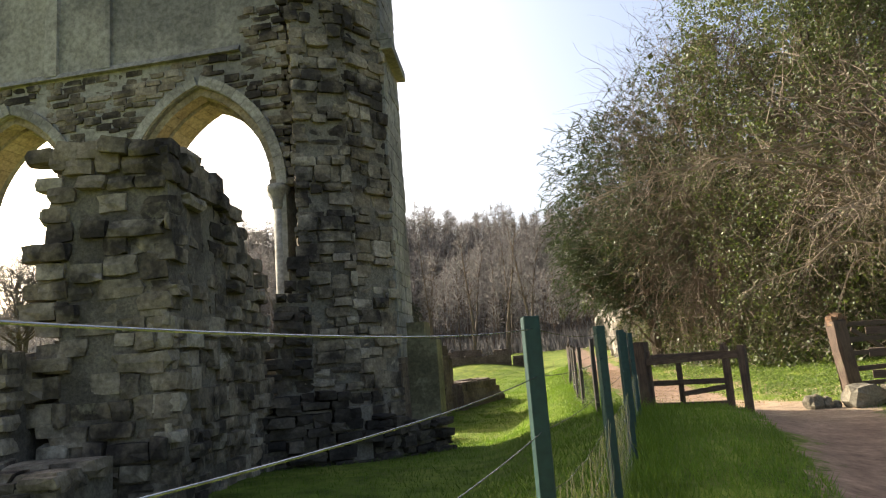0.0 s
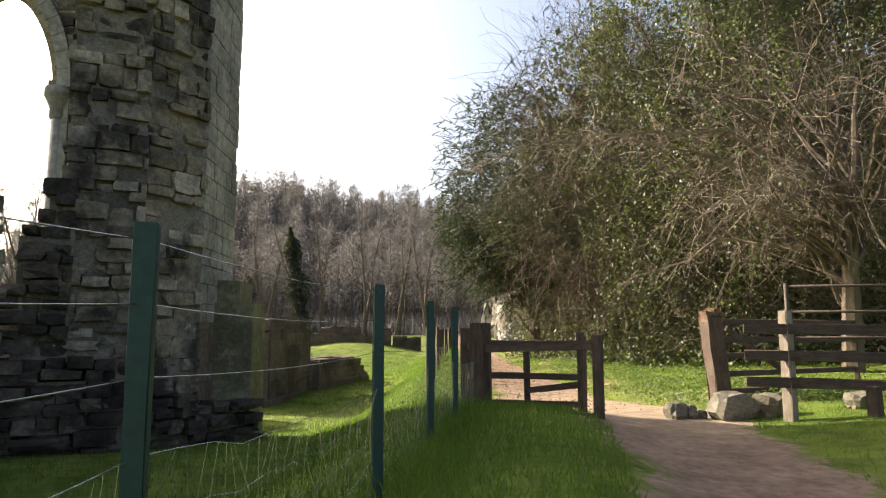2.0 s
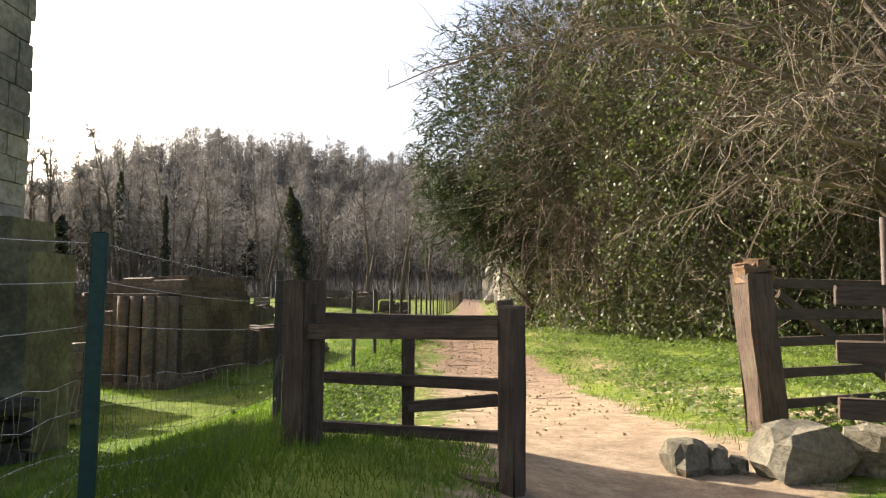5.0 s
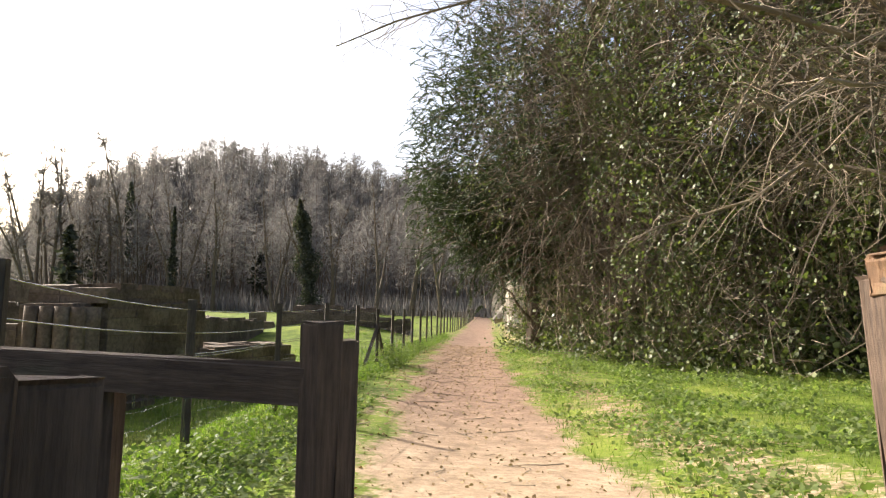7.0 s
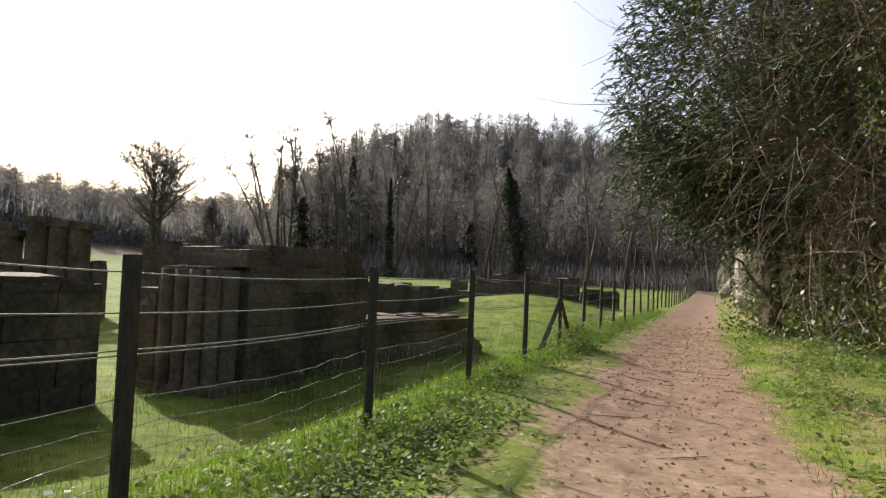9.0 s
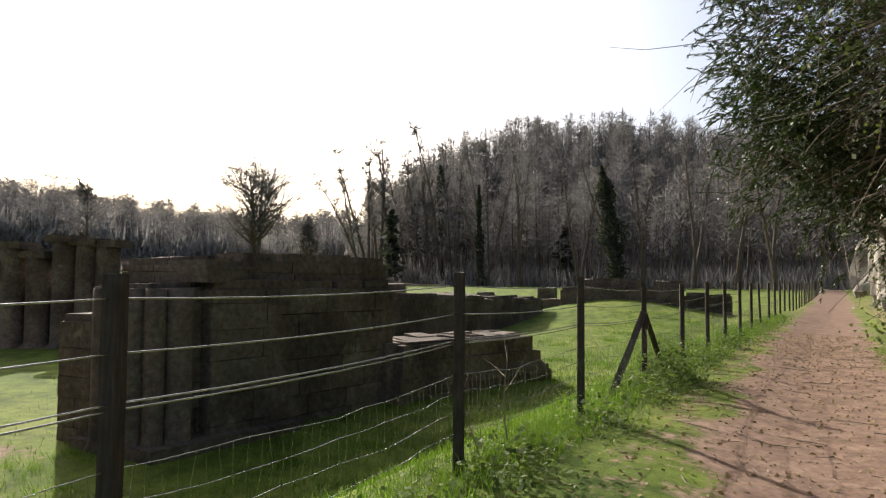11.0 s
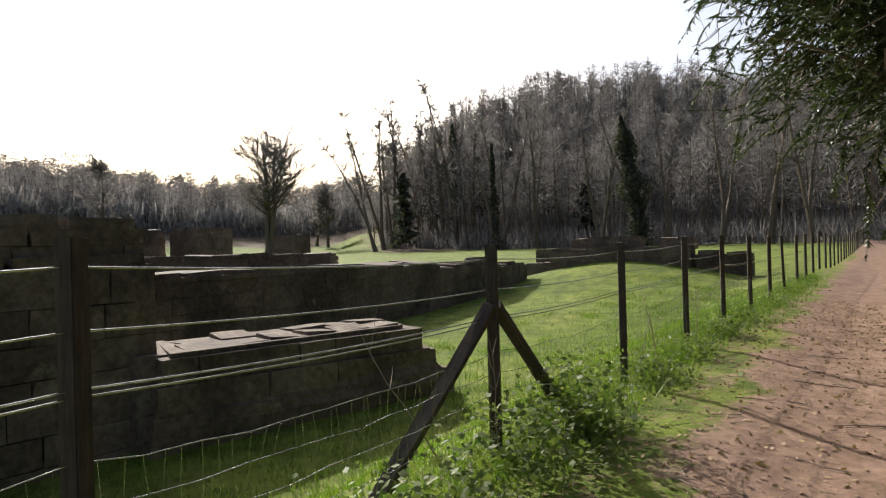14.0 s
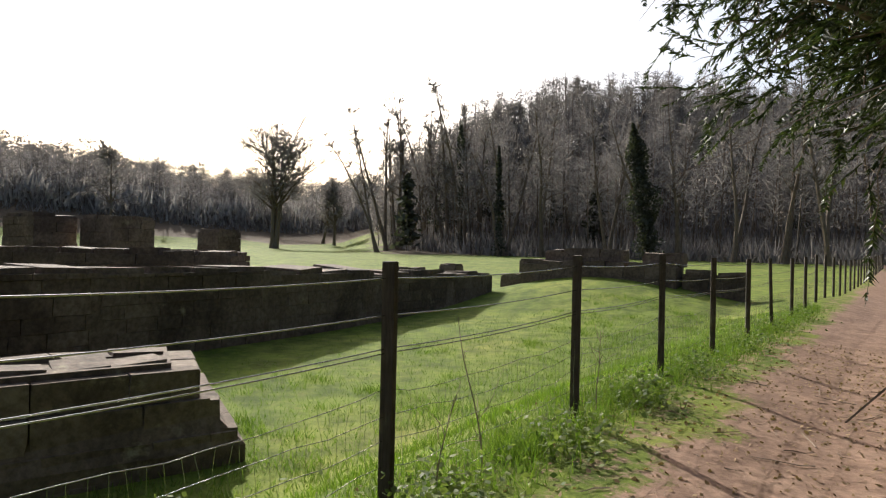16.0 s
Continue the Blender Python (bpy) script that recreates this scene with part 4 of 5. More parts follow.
def field_gate():
    f = holder("timber_fence", 6.9, 10.9, 0.3, "weathered post and rail fence with split oak posts", "fence")
    timber("post", f, (6.66, 9.97, 0.0), (6.67, 9.98, 1.5), 0.12, 0.12, WOOD_PALE, 32, 20, label="pale bleached fence post")
    timber("post", f, (8.05, 9.35, -0.1), (8.05, 9.35, 1.45), 0.13, 0.13, WOOD, 33, 20)
    timber("post", f, (9.75, 8.75, -0.1), (9.75, 8.75, 1.45), 0.13, 0.13, WOOD, 34, 20)
    for i, z in enumerate((1.28, 0.96, 0.64)):
        timber("rail", f, (6.2, 10.12, z), (8.1, 9.29, z - 0.02), 0.12, 0.05, WOOD, 40 + i, 90)
        timber("rail", f, (8.0, 9.31, z), (9.8, 8.7, z), 0.12, 0.05, WOOD, 45 + i, 90)
    timber("stub_post", f, (7.35, 9.45, 0.0), (7.35, 9.45, 0.62), 0.13, 0.12, WOOD, 48, 20)
    p = holder("gatepost", 6.9, 11.98, 0.1, "leaning split oak gatepost with an eroded orange top", "post")
    timber("shaft", p, (6.95, 11.96, -0.1), (6.83, 11.98, 1.5), 0.26, 0.24, WOOD, 31, 12, 0.06, worn=0.02)
    for k, (dx, dz, w) in enumerate(((-0.07, 0.0, 0.1), (0.02, 0.04, 0.13), (0.09, -0.03, 0.09))):
        timber("splinter", p, (6.84 + dx, 11.97, 1.38), (6.83 + dx * 1.2, 11.97, 1.57 + dz), w, 0.17, RAW_WOOD, 310 + k, 12 + 15 * k, 0.05, "crumbling orange heartwood", 0.02)
    g = holder("field_gate", 8.2, 12.6, 0.3, "old five-barred timber field gate standing open", "gate")
    a, b = Vector((6.98, 12.02)), Vector((10.0, 12.9))
    for i, z in enumerate((1.39, 1.12, 0.88, 0.61, 0.34)):
        timber("bar", g, (*a, z), (*b, z), 0.085, 0.035, WOOD, 50 + i, 90)
    timber("stile", g, (*a, 0.28), (*a, 1.45), 0.09, 0.07, WOOD, 56, 40)
    timber("stile", g, (*b, 0.28), (*b, 1.45), 0.09, 0.07, WOOD, 57, 40)
    timber("brace", g, (*a.lerp(b, 0.05), 1.3), (*a.lerp(b, 0.5), 0.5), 0.08, 0.03, WOOD, 58, 90)
    h = holder("metal_gate", 9.2, 12.3, 0.3, "rusty tubular metal gate behind the timber fence", "gate")
    M = plain_material("rusty_steel", (0.09, 0.065, 0.05), 0.7, 0.4)
    for z in (0.5, 0.8, 1.15, 1.55, 1.95):
        bb = Build()
        bb.tube([(8.2, 12.1, z), (10.8, 11.2, z)], [0.022, 0.022], 8)
        part("bar", bb.mesh("bar", M, True), h)
    for x, y in ((8.2, 12.1), (10.8, 11.2)):
        bb = Build()
        bb.tube([(x, y, 0.2), (x, y, 2.0)], [0.03, 0.03], 8)
        part("upright", bb.mesh("upright", M, True), h)
    # post on the verge past the gap
    rng = np.random.default_rng(4)
    for x, y, sx, sy, sz, yaw, lab in ((6.3, 10.6, 0.54, 0.4, 0.38, 4, "squared pale limestone block at the gatepost"), (6.75, 10.5, 0.32, 0.34, 0.32, 40, "mossy limestone block by the gatepost"), (5.62, 10.8, 0.27, 0.24, 0.24, 25, "small weathered limestone block"),
                                    (5.8, 10.78, 0.15, 0.2, 0.2, 10, "upright loose stone by the gatepost"), (5.95, 10.75, 0.12, 0.12, 0.12, 60, "loose pale stone by the gatepost"), (7.7, 10.1, 0.3, 0.26, 0.22, 15, "mossy boulder by the fence"), (8.2, 9.95, 0.3, 0.26, 0.22, 70, "mossy boulder by the fence")):
        ob = new("boulder", BOULDERS[int(rng.integers(4))])
        ob.matrix_basis = pose(x, y, lz(x, y) + sz * 0.36, rng.normal(0, 4), rng.normal(0, 4), yaw) @ Matrix.Diagonal((sx, sy, sz, 1))
        tagged(ob, lab, "stone", "stones by the gate")


field_gate()


# ---- wire fence ----
def wire_fence():
    rng = np.random.default_rng(9)
    early = [tuple(p) for p in FENCE if p[1] < 10]
    late = [tuple(p) for p in FENCE if p[1] > 12]
    y = 36.84
    while y < 100:
        y += 2.55
        late.append((float(fence_x(np.array(y))), y))
    for pts, mat, lab, cols in ((early, GREEN_POST, "green steel posts with sagging stock netting and wire strands", 0), (late, DARK_POST, "dark timber posts with stock netting and shiny wire strands", 1)):
        f = holder("wire_fence", pts[0][0], pts[0][1], lz(*pts[0]), lab, "fence")
        tops, share = [], []
        for i, (x, y) in enumerate(pts):
            z = lz(x, y)
            h = 1.5 if cols == 0 else 1.47
            lean = rng.normal(0, 0.02, 2)
            w = 0.055 if cols == 0 else 0.075
            tall = max(h - max(0, z - 0.0), 1.1) + z if cols == 0 else z + h
            timber("post", f, (x, y, z - 0.3), (x + lean[0], y + lean[1], tall), w, w * 0.9, mat, 200 + i, 8, worn=0.003)
            tops.append((x + lean[0] * 0.9, y + lean[1] * 0.9, z))
            share.append((tall - z) / h)
        tops = np.array(tops)
        if cols == 1:
            k = [i for i, p in enumerate(pts) if abs(p[1] - 26.64) < 0.1][0]
            x, y, z = tops[k]
            timber("brace", f, (x - 0.35, y - 1.35, z - 0.1), (x, y - 0.05, z + 1.05), 0.08, 0.07, DARK_POST, 301, 20)
            timber("brace", f, (x + 0.25, y + 1.25, z - 0.1), (x, y + 0.05, z + 1.05), 0.08, 0.07, DARK_POST, 302, 20)
        if cols == 0:
            tops = np.vstack([tops, [(3.02, 11.15, lz(3.02, 11.15))]])
            share.append(0.75)
        tall_at = [z + 1.5 * k for (_, _, z), k in zip(tops, share)]
        heights = (0.13, 0.30, 0.45, 0.59, 0.73, 0.95, 0.975, 1.165, 1.375) if cols else (0.01, 0.24, 0.48, 0.72, 0.95, 1.14, 1.31, 1.46)
        net_top = 0.8 if cols else 1.0

        def wire_z(h, z, tall):
            if cols:
                return z + h
            return tall * h / 1.5 if h > net_top else z + 0.1 + (tall * 0.635 - z - 0.1) * h / 0.95

        def line(h, sag, seg=6, jit=0.0):
            out = []
            for a, b, ta, tb in zip(tops[:-1], tops[1:], tall_at[:-1], tall_at[1:]):
                for j in range(seg):
                    u = j / seg
                    p = a + (b - a) * u
                    out.append((p[0], p[1], wire_z(h, p[2], ta + (tb - ta) * u) - sag * 4 * u * (1 - u) + (rng.normal(0, jit) if jit else 0)))
            p = tops[-1]
            out.append((p[0], p[1], wire_z(h, p[2], tall_at[-1])))
            return np.array(out)
        lines = []
        for h in heights:
            net = h < net_top
            pts_ = line(h, 0.05 if net else 0.025, 12, 0.009 if net else 0.0)
            lines.append(pts_)
            b = Build()
            b.tube(pts_, [(0.0024 if cols else 0.0015) if net else (0.0042 if cols else 0.0018)] * len(pts_), 5)
            part("wire", b.mesh("wire", WIRE, True), f, "galvanised line wire" if not net else "")
        b = Build()
        rows = [l for l, h in zip(lines, heights) if h < net_top]
        low = rows[0]
        for i in range(len(low) - 1):
            near = low[i][1] < 48
            for u in ((0.0, 0.33, 0.66) if near else (0.0,)):
                col = [l[i] * (1 - u) + l[i + 1] * u + [rng.normal(0, 0.012), 0, 0] for l in rows]
                b.tube(np.array([col[0] - [0, 0, 0.1]] + col), [0.0014 if cols else 0.001] * (len(col) + 1), 3)
        ob = part("netting", b.mesh("netting", WIRE), f, "galvanised stock netting")
        ob["kind"] = "stuff"


wire_fence()


# ---- saplings and tall tufts by the fence ----
def fence_growth():
    rng = np.random.default_rng(17)
    for x, y, h, lean in ((5.3, 30.3, 1.15, (-0.05, 0.05)), (4.0, 21.75, 0.95, (0.22, -0.1)), (3.9, 21.5, 0.8, (-0.1, -0.2)), (4.42, 26.3, 1.1, (-0.3, 0.0)), (4.75, 26.5, 0.9, (0.05, -0.1)), (5.62, 32.4, 0.8, (0.1, 0.1)), (5.2, 29.8, 0.7, (0.1, 0.0))):
        z = lz(x, y)
        th = holder("sapling", x, y, z, "thin leafless sapling growing through the fence", "sapling", "saplings by the fence")
        path, _ = grow_stem(rng, (x, y, z - 0.05), (lean[0], lean[1], 1.0), h)
        b = Build().tube(path, 0.007 * np.linspace(1, 0.3, len(path)), 5)
        part("stem", b.mesh("stem", TWIG), th)
        n = 7
        k = rng.integers(1, len(path) - 1, n)
        for j in k:
            t = Build()
            t.many(path[j:j + 1], rng.normal(0, 0.6, (1, 3)) + [0, 0, 0.8], rng.uniform(0.12, 0.4, 1), rng.uniform(0.0025, 0.004, 1), rng, 4, 0.02, 0.15)
            part("side_shoot", t.mesh("side_shoot", TWIG), th)
    for x, y, h, n in ((4.95, 27.55, 0.5, 900), (4.1, 22.2, 0.3, 300), (5.35, 30.9, 0.25, 300), (3.1, 15.9, 0.3, 400), (5.75, 33.0, 0.25, 300)):
        px, py = rng.normal(x, 0.14, n), rng.normal(y, 0.16, n)
        root = np.stack([px, py, land(px, py)], 1)
        tip = root + np.stack([rng.normal(0, 0.4, n) * h, rng.normal(0, 0.4, n) * h, rng.uniform(0.5, 1.1, n) * h], 1)
        tagged(new("grass_tussock", Build().tris(root, tip, 0.006, rng).mesh("grass_tussock", BLADE)), "tall wispy grass tussock at the fence foot", "grass", "tussocks along the fence")


def grow_stem(rng, start, way, length, segs=8):
    pts = [np.array(start, float)]
    d = np.array(way, float)
    for _ in range(segs):
        d = d / np.linalg.norm(d) + rng.normal(0, 0.08, 3) + [0, 0, 0.05]
        pts.append(pts[-1] + d / np.linalg.norm(d) * length / segs)
    return np.array(pts), d


fence_growth()


# ---- trees ----
def grow_limb(rng, start, way, length, segs, droop, wander):
    pts = [np.array(start, float)]
    d = np.array(way, float)
    d /= np.linalg.norm(d)
    for _ in range(segs):
        d = d + rng.normal(0, wander, 3) + [0, 0, droop]
        d /= np.linalg.norm(d)
        pts.append(pts[-1] + d * length / segs)
    return np.array(pts), d


def bare_tree(seed, height, spread, limbs, twigs, trunk_r, twig_w, low=0.3, fork=1, upright=0.5, sub=3, full=False):
    """Trunk, limbs and twigs of a leafless tree at the origin: two builders."""
    rng = np.random.default_rng(seed)
    wood, fine = Build(), Build()
    roots, tips = [], []
    for k in range(fork):
        lean = rng.normal(0, 0.10 if fork > 1 else 0.04, 3)
        base = np.array([rng.normal(0, 0.25) * (fork > 1), rng.normal(0, 0.25) * (fork > 1), -0.3])
        trunk, _ = grow_limb(rng, base, np.array([0, 0, 1]) + lean * [1, 1, 0], height * rng.uniform(0.85, 1), 8, 0.02, 0.05)
        rad = trunk_r / (1 + 0.3 * (fork - 1)) * np.linspace(1, 0.08, 9) ** 0.8
        rad[0] *= 1.35
        wood.tube(trunk, rad, 6)
        for _ in range(limbs // fork):
            u = rng.uniform(low, 0.97) * 8
            i = int(u)
            p = trunk[i] + (trunk[i + 1] - trunk[i]) * (u - i)
            ang = rng.uniform(0, 2 * math.pi)
            L = spread * (1.1 - 0.75 * u / 8) * rng.uniform(0.6, 1.2)
            if full:
                L = spread * (0.25 + 0.75 * math.sin(math.pi * u / 8 * 0.85)) * rng.uniform(0.7, 1.1)
            way = np.array([math.cos(ang), math.sin(ang), upright * rng.uniform(0.5, 1.6)])
            lp, d = grow_limb(rng, p, way, L, 5, 0.05, 0.16)
            wood.tube(lp, np.interp(u, [0, 8], [0.35, 0.12]) * trunk_r * np.linspace(1, 0.15, 6), 4)
            for _ in range(sub):
                j = rng.integers(1, 5)
                sp, d2 = grow_limb(rng, lp[j], d + rng.normal(0, 0.7, 3), L * 0.5, 3, 0.03, 0.2)
                wood.tube(sp, trunk_r * 0.07 * np.linspace(1, 0.2, 4), 3)
                for q in range(max(1, twigs // (limbs * sub))):
                    a = sp[0] + (sp[3] - sp[0]) * rng.uniform(0.1, 1)
                    roots.append(a)
                    tips.append(a + (d2 + rng.normal(0, 0.6, 3)) * rng.uniform(0.4, 1.0) * spread * 0.22)
    if roots:
        fine.tris(np.array(roots), np.array(tips), twig_w, rng)
    return wood, fine


def plant_tree(name, x, y, wood, fine, label, wm=BARK, fm=TWIG, yaw=0.0, scale=1.0, group=""):
    th = holder(name, x, y, lz(x, y), label, "tree", group)
    m = pose(x, y, lz(x, y), 0, 0, yaw) @ Matrix.Scale(scale, 4)
    part("trunk", wood if isinstance(wood, bpy.types.Mesh) else wood.mesh("trunk", wm), th, m=m)
    part("crown", fine if isinstance(fine, bpy.types.Mesh) else fine.mesh("crown", fm), th, m=m)
    return th


def polar(az, r):
    return 5.6 + math.sin(radians(az)) * r, 18.5 + math.cos(radians(az)) * r


def far_trees():
    rng = np.random.default_rng(33)
    # alders and ash before the wood, each its own tree
    kinds = []
    for s in range(4):
        w, f = bare_tree(400 + s, 29, 4.2, 44, 2000, 0.46, 0.085, 0.36, 2, 1.3, 4)
        kinds.append((w.mesh("trunk", BARK), f.mesh("crown", HAZY_TWIG)))
    for az, r, sc, lean in ((-28.5, 122, 0.86, 18), (-27.9, 128, 1.06, 7), (-27.2, 130, 1.02, 2), (-26.1, 132, 1.05, 0), (-24.9, 140, 1.0, 3), (-23.2, 128, 1.06, 7), (-21.9, 126, 1.06, 2), (-20.4, 132, 0.95, -2),
                            (-18.2, 112, 0.85, 2), (-15, 110, 0.9, -3), (-10, 108, 0.85, 0), (-4.9, 104, 0.8, 1), (-1, 100, 0.85, 0), (2.5, 96, 0.8, 0), (5, 90, 0.8, 3)):
        x, y = polar(az, r)
        k = kinds[int(rng.integers(4))]
        th = plant_tree("alder_tree", x, y, k[0], k[1], "tall slender leafless tree at the wood's edge", yaw=float(rng.uniform(0, 360)), scale=sc, group="bare trees before the wood")
        th.rotation_euler = (0, radians(-lean), 0)
    # round crowned tree on the far side of the lawn
    w, f = bare_tree(77, 21, 10.5, 66, 9000, 0.85, 0.05, 0.38, 3, 0.8, 6, True)
    x, y = polar(-37.6, 172)
    plant_tree("oak_tree", x, y, w, f, "round-crowned leafless oak across the lawn", fm=HAZY_TWIG, scale=1.3)
    for az, r, h in ((-33.9, 190, 17), (-32.9, 185, 16), (-49.8, 200, 22), (-58, 210, 20)):
        w, f = bare_tree(int(80 - az), h, h * 0.36, 40, 1200, 0.4, 0.26, 0.3, 1, 0.8)
        x, y = polar(az, r)
        plant_tree("ash_tree", x, y, w, f, "leafless tree standing above the far hedge", fm=HAZY_TWIG)
    # ivy-clad columns
    for az, r, h, fat in ((-6.7, 100, 18.5, 1.0), (-21.8, 122, 22, 0.36), (-18.5, 110, 17, 0.5)):
        x, y = polar(az, r)
        n = 5200 if fat > 0.9 else 1500
        z = rng.uniform(0, 1, n) ** 0.8
        wid = (1.0 + 0.45 * np.sin(z * 5 + az) + 0.3 * np.sin(z * 17)) * np.clip((1.02 - z) * 7, 0.3, 1) * h / 17 * fat
        ang = rng.uniform(0, 2 * math.pi, n)
        q = rng.uniform(0.3, 1.15, n) * wid * (1 + 0.35 * np.sin(z * 19 + ang * 2))
        lv = Build().quads(np.stack([np.cos(ang) * q, np.sin(ang) * q, z * h], 1), rng.uniform(0.22, 0.42, n), 1.3, 0.0, rng)
        w, f = bare_tree(int(500 - az * 10), h * 1.12, 3.0, 16, 200, 0.3, 0.05, 0.5, 1, 0.9)
        th = plant_tree("ivy_clad_tree", x, y, w, f, "dark ivy-smothered trunk at the wood's edge", fm=HAZY_TWIG)
        part("ivy", lv.mesh("ivy", FAR_GREEN), th, "dense dark ivy sleeve", pose(x, y, lz(x, y)))
        th.rotation_euler = (0, radians(-8 if fat > 0.9 else -1), 0)
    # the hanging wood: one mass
    trunks, twigs = Build(), Build()
    protos = []
    for k in range(6):
        h = 16 + k
        lean = rng.normal(0, 0.5, 2)
        tr = Build().tube([(0, 0, -0.5), (lean[0], lean[1], h * 0.5), (lean[0] * 1.6, lean[1] * 1.6, h)], [0.15, 0.10, 0.03], 4)
        tw = Build()
        n = 215
        z = rng.uniform(0.2, 1.0, n) ** 0.75
        a = rng.uniform(0, 6.283, n)
        q = rng.uniform(0.0, 0.6, n) * 2.7 * np.sin(np.clip(z, 0.1, 0.97) * math.pi) ** 0.6
        root = np.stack([np.cos(a) * q + lean[0] * z * 1.6, np.sin(a) * q + lean[1] * z * 1.6, z * h * 0.93], 1)
        out = np.stack([np.cos(a), np.sin(a), rng.uniform(-0.2, 1.5, n)], 1) + rng.normal(0, 0.6, (n, 3))
        tw.tris(root, root + out * rng.uniform(0.4, 1.3, n)[:, None], rng.uniform(0.07, 0.2, n), rng)
        protos.append((np.concatenate(tr.v), tr.f, np.concatenate(tw.v), tw.f))
    spots = []
    for _ in range(1250):
        az = rng.uniform(-29, 45)
        lo = np.interp(az, [-29, -20, 0, 10, 45], [135, 114, 106, 98, 75])
        spots.append((az, lo + (232 - lo) * rng.random() ** 0.8, rng.uniform(0.75, 1.12)))
    for az in np.arange(-29, 45, 0.17):
        spots.append((az + rng.normal(0, 0.2), rng.uniform(196, 226), rng.uniform(0.85, 1.15)))
    for _ in range(560):
        az = rng.uniform(-85, -28)
        spots.append((az, rng.uniform(222, 325), rng.uniform(0.9, 1.3)))
    for az in np.arange(-85, -27, 0.35):
        spots.append((az, rng.uniform(285, 310), rng.uniform(0.9, 1.2)))
    for az, r, k in spots:
        x, y = polar(az, r)
        pw, fw, pf, ff = protos[int(rng.integers(6))]
        c, s = math.cos(az * 7), math.sin(az * 7)
        rot = np.array([[c, -s, 0], [s, c, 0], [0, 0, 1]])
        o = np.array([x, y, lz(x, y)])
        wide, k = (2.6, k * 0.72) if az < -28 else (1.15, k)
        trunks.add((pw * k) @ rot.T + o, fw)
        twigs.add((pf * [k * wide, k * wide, k]) @ rot.T + o, ff)
    wd = holder("far_wood", *polar(-5, 170), 0.0, "grey-brown leafless wood covering the hillside", "wood", kind="stuff")
    tagged(part("trunks", trunks.mesh("trunks", BARK), wd), kind="stuff")
    tagged(part("twigs", twigs.mesh("twigs", HAZY_TWIG), wd), kind="stuff")
    # evergreens and brush among the wood
    ever = Build()
    for _ in range(34):
        az = rng.uniform(-28, 28)
        r = rng.uniform(120, 218)
        x, y = polar(az, r)
        o = np.array([x, y, lz(x, y)])
        h = rng.uniform(7, 15)
        n = 420
        z = rng.uniform(0.1, 1, n)
        ang = rng.uniform(0, 6.283, n)
        q = (1 - z) ** 0.6 * h * 0.32 * rng.uniform(0.2, 1, n) * (0.7 + 0.3 * np.sin(z * 30))
        ever.quads(o + np.stack([np.cos(ang) * q, np.sin(ang) * q, z * h - 0.12 * q], 1), rng.uniform(0.4, 1.0, n), 2.0, 0.6, rng)
    tagged(part("evergreens", ever.mesh("evergreens", FAR_GREEN), wd), kind="stuff")
    brush = Build()
    n = 26000
    az = rng.uniform(-80, 45, n)
    lo = np.interp(az, [-80, -29, -28, -20, 0, 10, 45], [215, 212, 128, 110, 102, 94, 70])
    r = lo + rng.exponential(14, n) + 40 * rng.random(n) ** 2
    px, py = 5 + np.sin(np.radians(az)) * r, 20 + np.cos(np.radians(az)) * r
    pz = land(px, py)
    root = np.stack([px, py, pz], 1)
    tip = root + rng.normal(0, 0.9, (n, 3)) * [1, 1, 0.3] + np.stack([np.zeros(n), np.zeros(n), rng.uniform(0.8, 4.2, n)], 1)
    brush.tris(root, tip, 0.35, rng)
    tagged(part("brush", brush.mesh("brush", HAZY_TWIG), wd), kind="stuff")
    # scrub on the left ridge, paler still to carry the haze there
    n = 24000
    az = rng.uniform(-88, -27, n)
    r = rng.uniform(218, 322, n)
    px, py = 5 + np.sin(np.radians(az)) * r, 20 + np.cos(np.radians(az)) * r
    root = np.stack([px, py, land(px, py) + rng.uniform(0, 6, n)], 1)
    tip = root + rng.normal(0, 1.2, (n, 3)) * [1, 1, 0.3] + np.stack([np.zeros(n), np.zeros(n), rng.uniform(2, 6.5, n)], 1)
    tagged(part("scrub", Build().tris(root, tip, 0.8, rng).mesh("scrub", HAZY_SCRUB), wd), kind="stuff")
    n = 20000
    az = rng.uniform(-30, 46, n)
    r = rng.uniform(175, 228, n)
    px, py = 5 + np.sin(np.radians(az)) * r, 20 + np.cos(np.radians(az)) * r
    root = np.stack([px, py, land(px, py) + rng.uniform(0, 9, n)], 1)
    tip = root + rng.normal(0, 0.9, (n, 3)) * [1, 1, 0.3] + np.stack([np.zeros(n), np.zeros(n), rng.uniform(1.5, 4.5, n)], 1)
    tagged(part("scrub", Build().tris(root, tip, 0.55, rng).mesh("scrub", HAZY_TWIG), wd), kind="stuff")
    # lone pines on the skyline
    for az, r, h in ((-13.3, 212, 19), (-15.6, 214, 16), (-9.5, 214, 15), (-6.0, 212, 16), (-18.5, 210, 16), (-3, 213, 15)):
        x, y = polar(az, r)
        th = holder("pine_tree", x, y, lz(x, y), "dark scots pine on the wooded skyline", "tree", "pines on the skyline")
        b = Build().tube([(x, y, lz(x, y) - 0.3), (x + 0.3, y, lz(x, y) + h * 0.6), (x, y, lz(x, y) + h)], [0.35, 0.25, 0.08], 6)
        part("trunk", b.mesh("trunk", BARK), th)
        cl = []
        for _ in range(26):
            z = rng.uniform(0.55, 1.02)
            a = rng.uniform(0, 6.28)
            q = rng.uniform(0.2, 1) * h * 0.42 * (1.2 - z)
            c = np.array([x + math.cos(a) * q, y + math.sin(a) * q, lz(x, y) + z * h])
            cl.append(c + rng.normal(0, 1, (60, 3)) * [1.1, 1.1, 0.22])
